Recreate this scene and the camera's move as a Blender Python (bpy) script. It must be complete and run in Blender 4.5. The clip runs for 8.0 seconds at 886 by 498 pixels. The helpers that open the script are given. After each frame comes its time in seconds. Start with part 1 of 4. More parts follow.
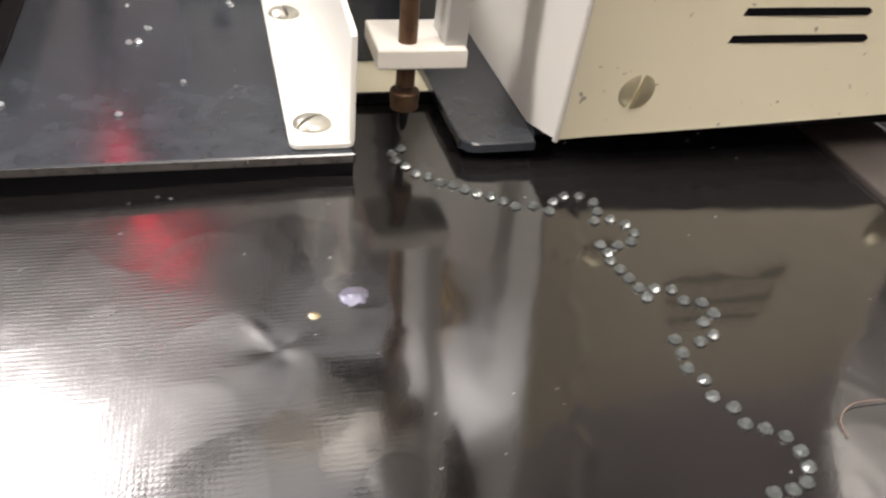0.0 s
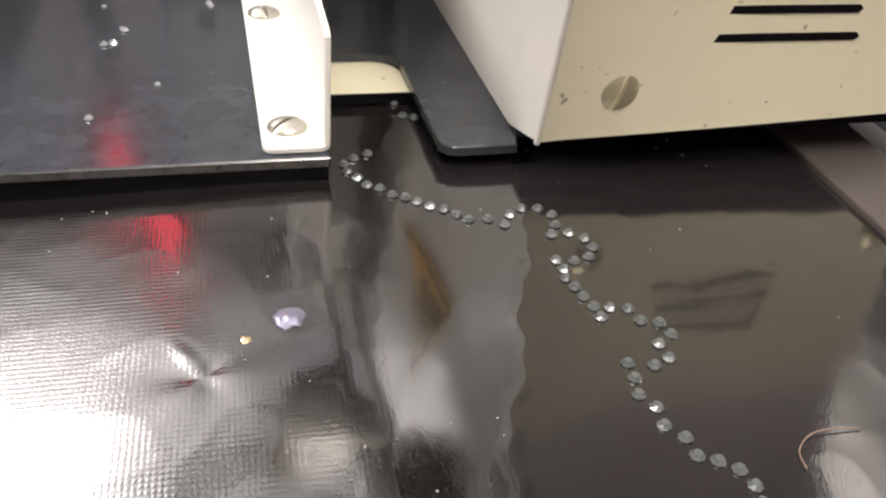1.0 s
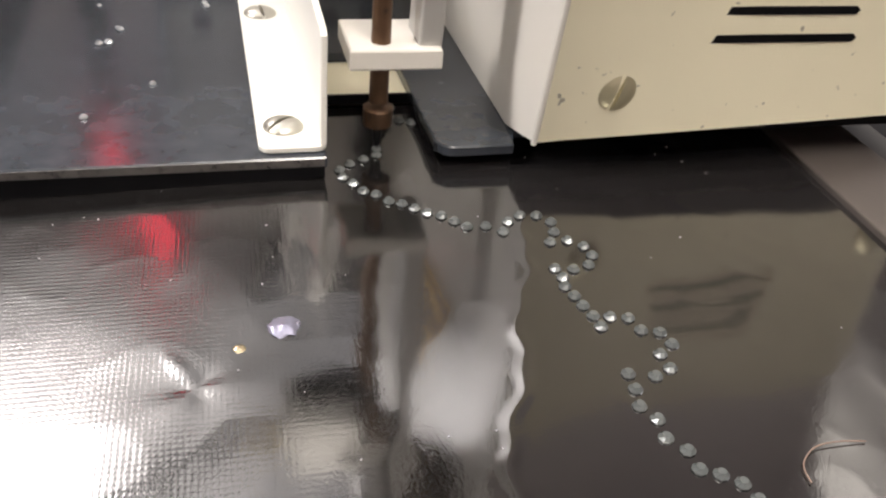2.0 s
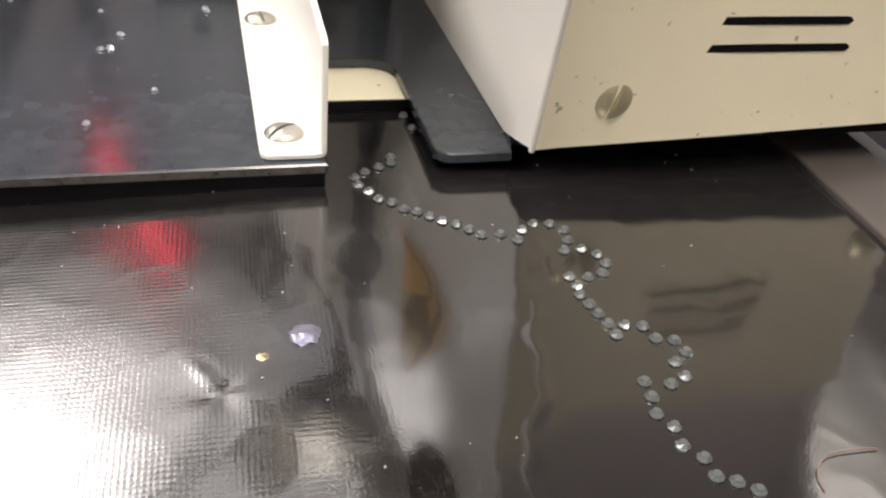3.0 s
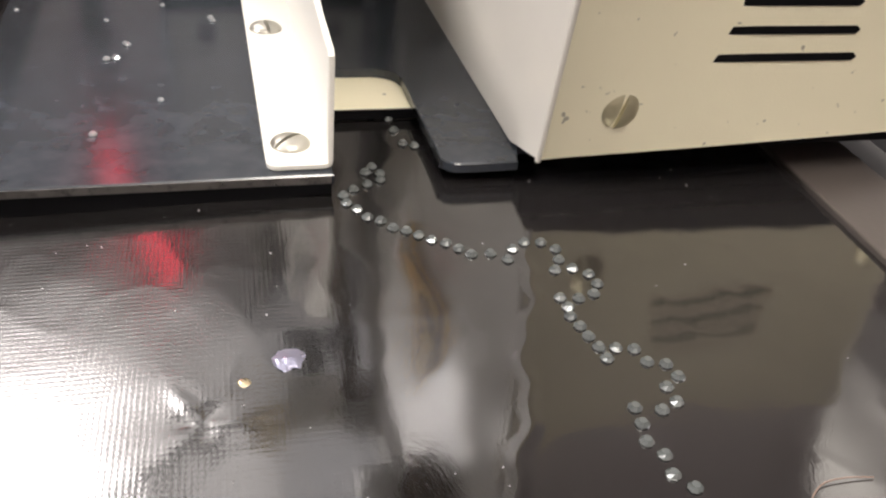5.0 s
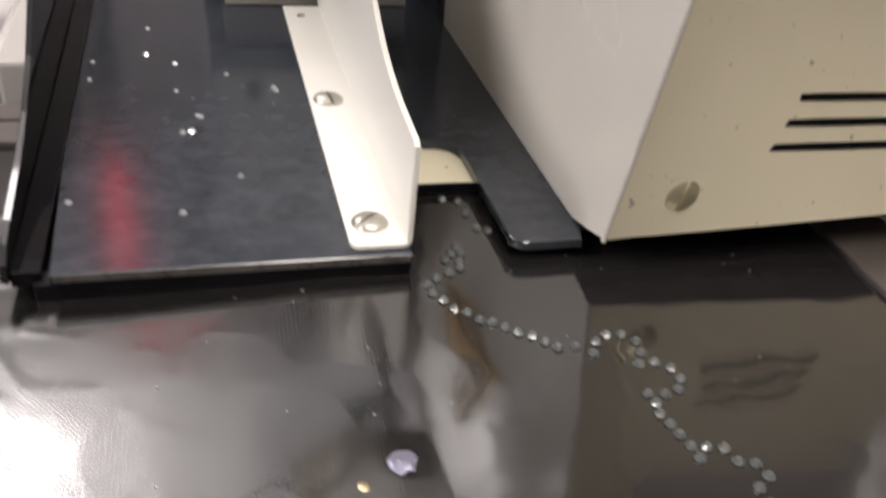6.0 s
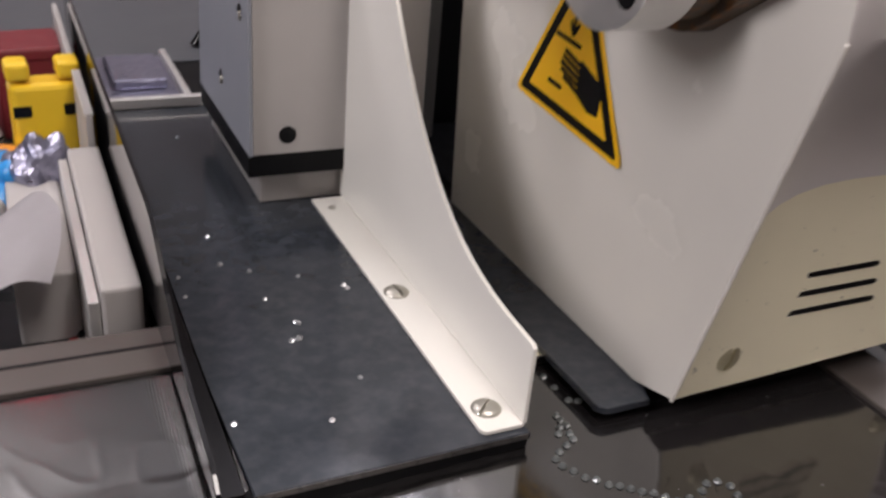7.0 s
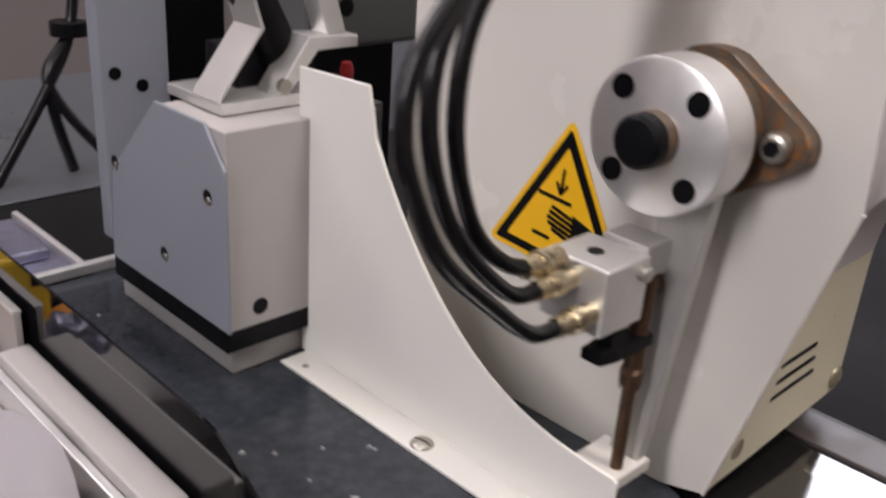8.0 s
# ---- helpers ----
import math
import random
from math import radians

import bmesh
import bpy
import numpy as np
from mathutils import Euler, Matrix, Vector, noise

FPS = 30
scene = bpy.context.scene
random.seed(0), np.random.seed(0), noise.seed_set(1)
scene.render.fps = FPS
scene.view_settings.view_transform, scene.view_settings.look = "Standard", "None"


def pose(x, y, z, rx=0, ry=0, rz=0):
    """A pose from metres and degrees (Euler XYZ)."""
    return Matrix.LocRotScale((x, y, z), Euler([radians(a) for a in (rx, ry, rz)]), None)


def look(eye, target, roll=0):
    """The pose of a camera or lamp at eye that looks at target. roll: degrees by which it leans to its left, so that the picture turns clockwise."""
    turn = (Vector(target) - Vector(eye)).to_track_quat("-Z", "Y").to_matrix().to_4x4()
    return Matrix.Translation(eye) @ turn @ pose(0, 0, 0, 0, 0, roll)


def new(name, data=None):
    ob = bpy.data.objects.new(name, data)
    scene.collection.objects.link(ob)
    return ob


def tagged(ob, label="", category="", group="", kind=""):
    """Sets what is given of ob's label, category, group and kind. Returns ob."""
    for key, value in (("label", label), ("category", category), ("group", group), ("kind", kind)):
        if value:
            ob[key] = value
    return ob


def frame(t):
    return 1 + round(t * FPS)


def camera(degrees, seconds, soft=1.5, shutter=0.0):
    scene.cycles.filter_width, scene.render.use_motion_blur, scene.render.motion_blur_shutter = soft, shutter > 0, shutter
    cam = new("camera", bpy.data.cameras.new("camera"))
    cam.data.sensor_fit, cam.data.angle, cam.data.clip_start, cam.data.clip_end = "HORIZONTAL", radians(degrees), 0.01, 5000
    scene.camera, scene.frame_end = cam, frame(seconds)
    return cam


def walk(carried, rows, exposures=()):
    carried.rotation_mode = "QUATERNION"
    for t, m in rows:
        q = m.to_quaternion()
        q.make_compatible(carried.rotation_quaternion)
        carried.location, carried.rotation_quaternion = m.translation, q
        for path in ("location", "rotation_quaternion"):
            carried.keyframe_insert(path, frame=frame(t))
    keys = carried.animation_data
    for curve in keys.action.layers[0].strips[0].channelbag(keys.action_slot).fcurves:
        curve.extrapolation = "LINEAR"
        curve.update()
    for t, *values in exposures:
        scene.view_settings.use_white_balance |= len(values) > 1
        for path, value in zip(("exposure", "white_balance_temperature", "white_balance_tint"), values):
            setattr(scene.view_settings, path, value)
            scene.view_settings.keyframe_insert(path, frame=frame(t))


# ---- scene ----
cam = camera(51.08, 8.0, soft=2.3, shutter=0.5)
PATH = [
    (0, (-0.03045, -0.27640, 0.15273), (0.19925, 0.51663, -0.41148), 5.565),
    (0.5, (-0.02362, -0.26989, 0.15211), (0.20754, 0.52245, -0.41247), 5.492),
    (1, (-0.02039, -0.27022, 0.15074), (0.20436, 0.52288, -0.41537), 5.160),
    (1.5, (-0.02029, -0.26930, 0.14859), (0.20749, 0.52505, -0.41454), 5.333),
    (3, (-0.02243, -0.27133, 0.15319), (0.21265, 0.52086, -0.40999), 5.856),
    (3.5, (-0.02212, -0.27024, 0.15428), (0.21542, 0.51913, -0.41182), 5.954),
    (4, (-0.02121, -0.27036, 0.15379), (0.21560, 0.52171, -0.40883), 5.910),
    (5.5, (-0.02895, -0.26792, 0.15771), (0.20225, 0.52695, -0.40329), 5.611),
    (5.9, (-0.04583, -0.26457, 0.17352), (0.19064, 0.53352, -0.38068), 6.028),
    (6, (-0.05482, -0.26584, 0.17907), (0.19398, 0.53412, -0.36697), 6.505),
    (6.2, (-0.07038, -0.26008, 0.19511), (0.19791, 0.53829, -0.34399), 7.018),
    (6.5, (-0.10720, -0.25608, 0.21900), (0.19764, 0.54602, -0.29453), 7.005),
    (6.7, (-0.12883, -0.25578, 0.22793), (0.19704, 0.55044, -0.26586), 6.095),
    (7, (-0.16114, -0.26991, 0.24334), (0.23706, 0.52606, -0.21259), 5.253),
    (7.2, (-0.17884, -0.27988, 0.26225), (0.24461, 0.50587, -0.18862), 4.424),
    (7.5, (-0.21599, -0.26508, 0.28540), (0.26785, 0.49623, -0.14623), 3.641),
    (7.7, (-0.24328, -0.24067, 0.28798), (0.32378, 0.47395, -0.12161), 3.220),
    (8, (-0.29409, -0.19127, 0.30125), (0.36515, 0.44949, -0.09223), 4.060),
]
EXPOSURE = [(0.0, 0.3, 6450, 13), (5.5, 0.28, 6450, 13), (6.0, -0.10, 6400, 15), (6.6, -0.46, 6300, 18), (7.2, -0.62, 6250, 19), (8.0, -0.54, 6200, 19)]
walk(cam, [(t, look(eye, target, roll)) for t, eye, target, roll in PATH], EXPOSURE)

# ---------------------------------------------------------------- world and lights
world = bpy.data.worlds.new("room_world")
scene.world = world
world.use_nodes = True
world.node_tree.nodes["Background"].inputs[0].default_value = (0.55, 0.52, 0.5, 1)
world.node_tree.nodes["Background"].inputs[1].default_value = 0.15


def lamp_with_fill(x, y, z, sx, sy, watts, upward, colour=(1.0, 0.93, 0.82)):
    data = bpy.data.lights.new("tube_or_fill", "AREA")
    data.shape, data.size, data.size_y, data.energy, data.color = "RECTANGLE", sx, sy, watts, colour
    new("tube_or_fill", data).matrix_world = pose(x, y, z)
    # wide upward fill, added to brighten the ceiling evenly
    above = data.copy()
    above.energy, above.size, above.size_y = upward, 1.3, 2.0
    new("tube_or_fill", above).matrix_world = pose(x, y, z + 0.02, 180)


LAMP_Z = 2.05
lamp_with_fill(-0.86, 1.80, LAMP_Z, 0.56, 0.7, 23, 42, (1.0, 0.95, 0.90))
lamp_with_fill(0.74, 1.80, LAMP_Z, 0.22, 0.5, 6.0, 10, (0.97, 0.97, 1.0))
# added fill with no known lamp, mostly to lift the right-hand ceiling
lamp_with_fill(1.80, 1.45, LAMP_Z, 0.30, 0.9, 1, 14)
# unseen fill behind the view, added to brighten the front panel
lamp_with_fill(0.25, -0.95, LAMP_Z, 0.30, 1.5, 37, 46)
# unseen fill light added on the left to brighten the cover's side
left_fill_data = bpy.data.lights.new("left_fill", "AREA")
left_fill_data.shape, left_fill_data.size, left_fill_data.size_y, left_fill_data.energy, left_fill_data.color = "RECTANGLE", 0.25, 1.2, 33, (1.0, 0.96, 0.91)
new("left_fill", left_fill_data).matrix_world = look((-1.7, -0.15, 1.20), (0.05, 0.05, 0.1))

# unseen fill light added on the right, high up; no window is modelled
right_fill_data = bpy.data.lights.new("right_fill", "AREA")
right_fill_data.shape, right_fill_data.size, right_fill_data.size_y, right_fill_data.energy, right_fill_data.color = "RECTANGLE", 0.7, 0.8, 22, (0.97, 0.97, 1.0)
new("right_fill", right_fill_data).matrix_world = look((2.40, 0.62, 1.45), (0.1, 0.1, 0.1))

# ---------------------------------------------------------------- materials


def material(name, colour, rough=0.5, metal=0.0, vary=0.12, scale=60.0, bump=0.0, bump_scale=400.0, second=None,
             second_at=(0.55, 0.75), ior=1.5, speck=0.0, coat=0.0):
    """Colour with variation at two scales, roughness variation and fine relief, in metres."""
    m = bpy.data.materials.new(name)
    m.use_nodes = True
    n, l = m.node_tree.nodes, m.node_tree.links
    p = n["Principled BSDF"]
    p.inputs["Metallic"].default_value = metal
    p.inputs["IOR"].default_value = ior
    p.inputs["Coat Weight"].default_value = coat
    co = n.new("ShaderNodeTexCoord")
    big = n.new("ShaderNodeTexNoise")
    big.inputs["Scale"].default_value, big.inputs["Detail"].default_value = scale, 6
    l.new(co.outputs["Object"], big.inputs["Vector"])
    small = n.new("ShaderNodeTexNoise")
    small.inputs["Scale"].default_value, small.inputs["Detail"].default_value = bump_scale, 4
    l.new(co.outputs["Object"], small.inputs["Vector"])
    ramp = n.new("ShaderNodeMix")
    ramp.data_type = "RGBA"
    ramp.inputs["A"].default_value = (*[c * (1 - vary) for c in colour], 1)
    ramp.inputs["B"].default_value = (*[min(1, c * (1 + vary)) for c in colour], 1)
    l.new(big.outputs["Fac"], ramp.inputs["Factor"])
    last = ramp.outputs["Result"]
    if second:
        mask = n.new("ShaderNodeMapRange")
        mask.inputs["From Min"].default_value, mask.inputs["From Max"].default_value = second_at
        stain = n.new("ShaderNodeTexNoise")
        stain.inputs["Scale"].default_value, stain.inputs["Detail"].default_value = scale * 2.3, 8
        l.new(co.outputs["Object"], stain.inputs["Vector"])
        l.new(stain.outputs["Fac"], mask.inputs["Value"])
        mix = n.new("ShaderNodeMix")
        mix.data_type = "RGBA"
        mix.inputs["B"].default_value = (*second, 1)
        l.new(mask.outputs["Result"], mix.inputs["Factor"])
        l.new(last, mix.inputs["A"])
        last = mix.outputs["Result"]
    if speck:
        vor = n.new("ShaderNodeTexNoise")
        vor.inputs["Scale"].default_value, vor.inputs["Detail"].default_value = speck, 2
        l.new(co.outputs["Object"], vor.inputs["Vector"])
        cut = n.new("ShaderNodeMapRange")
        cut.inputs["From Min"].default_value, cut.inputs["From Max"].default_value = 0.70, 0.75
        l.new(vor.outputs["Fac"], cut.inputs["Value"])
        mix = n.new("ShaderNodeMix")
        mix.data_type = "RGBA"
        mix.inputs["B"].default_value = (*[c * 0.45 for c in colour], 1) if sum(colour) > 0.6 else (0.3, 0.29, 0.28, 1)
        l.new(cut.outputs["Result"], mix.inputs["Factor"])
        l.new(last, mix.inputs["A"])
        last = mix.outputs["Result"]
    l.new(last, p.inputs["Base Color"])
    rr = n.new("ShaderNodeMapRange")
    rr.inputs["To Min"].default_value, rr.inputs["To Max"].default_value = rough * 0.75, min(1, rough * 1.25)
    l.new(big.outputs["Fac"], rr.inputs["Value"])
    l.new(rr.outputs["Result"], p.inputs["Roughness"])
    if bump:
        b = n.new("ShaderNodeBump")
        b.inputs["Strength"].default_value, b.inputs["Distance"].default_value = 1.0, bump
        l.new(small.outputs["Fac"], b.inputs["Height"])
        l.new(b.outputs["Normal"], p.inputs["Normal"])
    return m


def glowing(name, colour, strength):
    m = bpy.data.materials.new(name)
    m.use_nodes = True
    p = m.node_tree.nodes["Principled BSDF"]
    p.inputs["Base Color"].default_value = (*colour, 1)
    p.inputs["Emission Color"].default_value = (*colour, 1)
    p.inputs["Emission Strength"].default_value = strength
    return m


CREAM = material("pale_enamel", (0.70, 0.675, 0.62), 0.26, vary=0.04, scale=18, bump=0.00003, bump_scale=900)
# warmer, specked tone of the enamel for front faces and ledge
CREAM_WARM = material("enamel_warmer_tone", (0.85, 0.80, 0.605), 0.42, vary=0.06, scale=22, bump=0.00006, bump_scale=900, speck=240)
WHITE = material("white_enamel", (0.80, 0.785, 0.73), 0.35, vary=0.03, scale=25, bump=0.00003, bump_scale=900)
BLACK_PLATE = material("black_anodised_plate", (0.029, 0.034, 0.042), 0.14, vary=0.35, scale=60, bump=0.000012, bump_scale=1300,
                       second=(0.062, 0.069, 0.082), second_at=(0.40, 1.15))
WORN = material("worn_edge", (0.22, 0.21, 0.20), 0.3, metal=0.8, vary=0.5, scale=160, second=(0.06, 0.06, 0.06), second_at=(0.55, 0.8))
GLOSS_BLACK = material("gloss_black", (0.005, 0.005, 0.006), 0.045, ior=1.5, vary=0.2, scale=60)
BLACK = material("black_paint", (0.004, 0.004, 0.005), 0.45, ior=1.25, vary=0.2, scale=80)
STEEL = material("nickel_screw", (0.50, 0.485, 0.43), 0.36, metal=0.95, vary=0.12, scale=200)
BRASS_SCREW = material("brassy_screw", (0.56, 0.52, 0.36), 0.42, metal=0.75, vary=0.15, scale=200)
ALU = material("machined_aluminium", (0.74, 0.73, 0.71), 0.36, metal=0.72, vary=0.08, scale=120, bump=0.00002, bump_scale=1800)
BEAD_ALU = material("blasted_aluminium", (0.50, 0.49, 0.47), 0.5, metal=0.6, vary=0.08, scale=120)
RUST = material("rusty_steel", (0.15, 0.115, 0.085), 0.5, metal=0.6, vary=0.3, scale=110, bump=0.0001, bump_scale=700,
                second=(0.30, 0.13, 0.04), second_at=(0.5, 0.7))
BRONZE = material("brown_steel_rod", (0.125, 0.072, 0.042), 0.38, metal=0.7, vary=0.35, scale=160, second=(0.05, 0.035, 0.03))
BRASS = material("brass_fitting", (0.70, 0.60, 0.40), 0.28, metal=1.0, vary=0.1, scale=150)
RUBBER = material("black_hose", (0.005, 0.005, 0.006), 0.24, vary=0.2, scale=100)
YELLOW = material("yellow_sticker", (0.90, 0.50, 0.005), 0.42, vary=0.04, scale=40)
STONE = material("grey_crystal", (0.13, 0.143, 0.143), 0.16, metal=0.35, vary=0.25, scale=300, ior=1.7)
REAR_TOP = material("grey_laminate", (0.085, 0.09, 0.10), 0.3, vary=0.15, scale=12)
# brighter than grey_crystal: sparkle of the loose stones put into the colour
CLEAR_STONE = material("clear_crystal", (0.50, 0.52, 0.54), 0.12, metal=0.6, vary=0.1, scale=300, ior=1.7)
GREY_BOX = material("grey_blue_enamel", (0.25, 0.265, 0.30), 0.42, vary=0.05, scale=25, bump=0.00004, bump_scale=900)
RAIL = material("grey_frame_rail", (0.075, 0.064, 0.058), 0.42, vary=0.12, scale=45, bump=0.00005)
BED = material("dark_bed", (0.035, 0.032, 0.03), 0.5, vary=0.2, scale=30)
WALL = material("painted_wall", (0.27, 0.235, 0.23), 0.85, vary=0.06, scale=3, bump=0.0006, bump_scale=60)
FLOOR = material("grey_floor", (0.16, 0.155, 0.15), 0.6, vary=0.15, scale=4)
CEIL = material("white_ceiling", (0.82, 0.81, 0.80), 0.9, vary=0.04, scale=3)
TABLE = material("dark_laminate", (0.010, 0.0095, 0.010), 0.65, ior=1.2, vary=0.1, scale=9, bump=0.00005)
PAPER = material("white_paper", (0.55, 0.53, 0.55), 0.8, vary=0.06, scale=35, bump=0.0004, bump_scale=70)
YELLOW_PLASTIC = material("yellow_plastic", (0.80, 0.52, 0.02), 0.35, vary=0.06, scale=60)
PURPLE = material("purple_card", (0.06, 0.03, 0.22), 0.5, vary=0.15, scale=60)
RED_PLASTIC = material("red_plastic", (0.34, 0.012, 0.012), 0.4, vary=0.15, scale=60)
BLUE_PLASTIC = material("blue_plastic", (0.03, 0.26, 0.62), 0.35, vary=0.2, scale=60)
ORANGE = material("orange_plastic", (0.75, 0.30, 0.04), 0.4, vary=0.1, scale=60)
SILVER = material("silver_foil", (0.32, 0.32, 0.42), 0.3, metal=0.8, vary=0.2, scale=140, bump=0.0015, bump_scale=110)
MAROON = material("maroon_card", (0.16, 0.015, 0.02), 0.5, vary=0.15, scale=60)
DARK_GREY = material("dark_grey_paint", (0.10, 0.10, 0.10), 0.4, vary=0.1, scale=40)
GREY_PANEL = material("light_grey_panel", (0.66, 0.63, 0.62), 0.35, vary=0.06, scale=20)
THREAD = material("brown_thread", (0.22, 0.15, 0.12), 0.8)
BEAM = material("off_white_paint", (0.42, 0.40, 0.385), 0.45, vary=0.06, scale=30, bump=0.00004)
RED_GLOW = glowing("red_display", (1.0, 0.05, 0.09), 4.5)


def film_material():
    """Clear glossy transfer film on a dark backing: strong gloss, a fine woven relief over one part, dust and smears."""
    m = bpy.data.materials.new("transfer_film")
    m.use_nodes = True
    n, l = m.node_tree.nodes, m.node_tree.links
    p = n["Principled BSDF"]
    p.inputs["IOR"].default_value = 1.95
    co = n.new("ShaderNodeTexCoord")
    big = n.new("ShaderNodeTexNoise")
    big.inputs["Scale"].default_value, big.inputs["Detail"].default_value = 14, 7
    l.new(co.outputs["Object"], big.inputs["Vector"])
    dust = n.new("ShaderNodeTexNoise")
    dust.inputs["Scale"].default_value, dust.inputs["Detail"].default_value = 1500, 2
    l.new(co.outputs["Object"], dust.inputs["Vector"])
    cut = n.new("ShaderNodeMapRange")
    cut.inputs["From Min"].default_value, cut.inputs["From Max"].default_value = 0.60, 0.85
    l.new(dust.outputs["Fac"], cut.inputs["Value"])
    base = n.new("ShaderNodeMix")
    base.data_type = "RGBA"
    base.inputs["A"].default_value, base.inputs["B"].default_value = (0.003, 0.0028, 0.0028, 1), (0.007, 0.0064, 0.0062, 1)
    l.new(big.outputs["Fac"], base.inputs["Factor"])
    mix = n.new("ShaderNodeMix")
    mix.data_type = "RGBA"
    mix.inputs["B"].default_value = (0.085, 0.080, 0.082, 1)
    l.new(cut.outputs["Result"], mix.inputs["Factor"])
    l.new(base.outputs["Result"], mix.inputs["A"])
    haze = n.new("ShaderNodeTexNoise")
    haze.inputs["Scale"].default_value, haze.inputs["Detail"].default_value = 1700, 2
    l.new(co.outputs["Object"], haze.inputs["Vector"])
    grain = n.new("ShaderNodeMapRange")
    grain.inputs["From Min"].default_value, grain.inputs["From Max"].default_value = 0.55, 0.85
    grain.inputs["To Max"].default_value = 0.14
    l.new(haze.outputs["Fac"], grain.inputs["Value"])
    hazy = n.new("ShaderNodeMix")
    hazy.data_type = "RGBA"
    hazy.inputs["B"].default_value = (0.14, 0.130, 0.138, 1)
    l.new(grain.outputs["Result"], hazy.inputs["Factor"])
    l.new(mix.outputs["Result"], hazy.inputs["A"])
    # grey painted in to stand for ceiling reflection and haze
    clear = n.new("ShaderNodeMix")
    clear.data_type = "RGBA"
    clear.blend_type = "ADD"
    clear.inputs["B"].default_value = (0.008, 0.0072, 0.0076, 1)
    l.new(hazy.outputs["Result"], clear.inputs["A"])
    l.new(clear.outputs["Result"], p.inputs["Base Color"])
    rr = n.new("ShaderNodeMapRange")
    rr.inputs["To Min"].default_value, rr.inputs["To Max"].default_value = 0.03, 0.11
    l.new(big.outputs["Fac"], rr.inputs["Value"])
    p.inputs["Coat Weight"].default_value, p.inputs["Coat Roughness"].default_value, p.inputs["Coat IOR"].default_value = 0.45, 0.035, 1.6
    sep = n.new("ShaderNodeSeparateXYZ")
    l.new(co.outputs["Object"], sep.inputs["Vector"])
    waves = []
    for turn, fine in ((0.03, 235), (1.60, 190)):
        rot = n.new("ShaderNodeMapping")
        rot.inputs["Rotation"].default_value = (0, 0, turn)
        l.new(co.outputs["Object"], rot.inputs["Vector"])
        wave = n.new("ShaderNodeTexWave")
        wave.inputs["Scale"].default_value, wave.inputs["Distortion"].default_value = fine, 0.5
        l.new(rot.outputs["Vector"], wave.inputs["Vector"])
        waves.append(wave)
    weave = n.new("ShaderNodeMath")
    weave.operation = "MULTIPLY"
    l.new(waves[0].outputs["Fac"], weave.inputs[0])
    cross = n.new("ShaderNodeMapRange")
    cross.inputs["To Min"].default_value = 0.12
    l.new(waves[1].outputs["Fac"], cross.inputs["Value"])
    l.new(cross.outputs["Result"], weave.inputs[1])
    side = n.new("ShaderNodeMapRange")
    side.inputs["From Min"].default_value, side.inputs["From Max"].default_value = 0.025, -0.05
    l.new(sep.outputs["X"], side.inputs["Value"])
    # limits the painted reflection and haze to the film's right part
    right_haze = n.new("ShaderNodeMapRange")
    right_haze.inputs["From Min"].default_value, right_haze.inputs["From Max"].default_value = 0.03, 0.075
    l.new(sep.outputs["X"], right_haze.inputs["Value"])
    l.new(right_haze.outputs["Result"], clear.inputs["Factor"])
    sheen = n.new("ShaderNodeMath")
    sheen.operation = "MULTIPLY_ADD"
    sheen.inputs[1].default_value = 0.09
    l.new(side.outputs["Result"], sheen.inputs[0])
    l.new(rr.outputs["Result"], sheen.inputs[2])
    l.new(sheen.outputs["Value"], p.inputs["Roughness"])
    amount = n.new("ShaderNodeMath")
    amount.operation = "MULTIPLY"
    l.new(weave.outputs["Value"], amount.inputs[0])
    l.new(side.outputs["Result"], amount.inputs[1])
    b1 = n.new("ShaderNodeBump")
    b1.inputs["Strength"].default_value, b1.inputs["Distance"].default_value = 1.0, 0.000020
    l.new(amount.outputs["Value"], b1.inputs["Height"])
    b2 = n.new("ShaderNodeBump")
    b2.inputs["Strength"].default_value, b2.inputs["Distance"].default_value = 0.6, 0.00004
    l.new(dust.outputs["Fac"], b2.inputs["Height"])
    l.new(b1.outputs["Normal"], b2.inputs["Normal"])
    l.new(b2.outputs["Normal"], p.inputs["Normal"])
    b3 = n.new("ShaderNodeBump")
    b3.inputs["Strength"].default_value, b3.inputs["Distance"].default_value = 1.0, 0.000009
    l.new(amount.outputs["Value"], b3.inputs["Height"])
    l.new(b3.outputs["Normal"], p.inputs["Coat Normal"])
    return m


FILM = film_material()

# ---------------------------------------------------------------- mesh helpers


def finish(name, bm, mat, parent=None, label="", smooth=False):
    bmesh.ops.recalc_face_normals(bm, faces=bm.faces)
    me = bpy.data.meshes.new(name)
    bm.to_mesh(me)
    bm.free()
    for m in (mat if isinstance(mat, (list, tuple)) else [mat]):
        me.materials.append(m)
    if smooth:
        for f in me.polygons:
            f.use_smooth = True
        me.set_sharp_from_angle(angle=radians(32))
    ob = new(name, me)
    if parent:
        ob.parent = parent
    if label:
        ob["label"] = label
    return ob


def part(name, bm, mat, parent, label="", smooth=False):
    return finish(name, bm, mat, parent, label, smooth)


def thing(name, place, label, category, group="", kind=""):
    ob = new(name)
    ob.matrix_world = place
    return tagged(ob, label, category, group, kind)


def shared(name, me, parent, m):
    ob = new(name, me)
    ob.parent = parent
    ob.matrix_local = m
    return ob


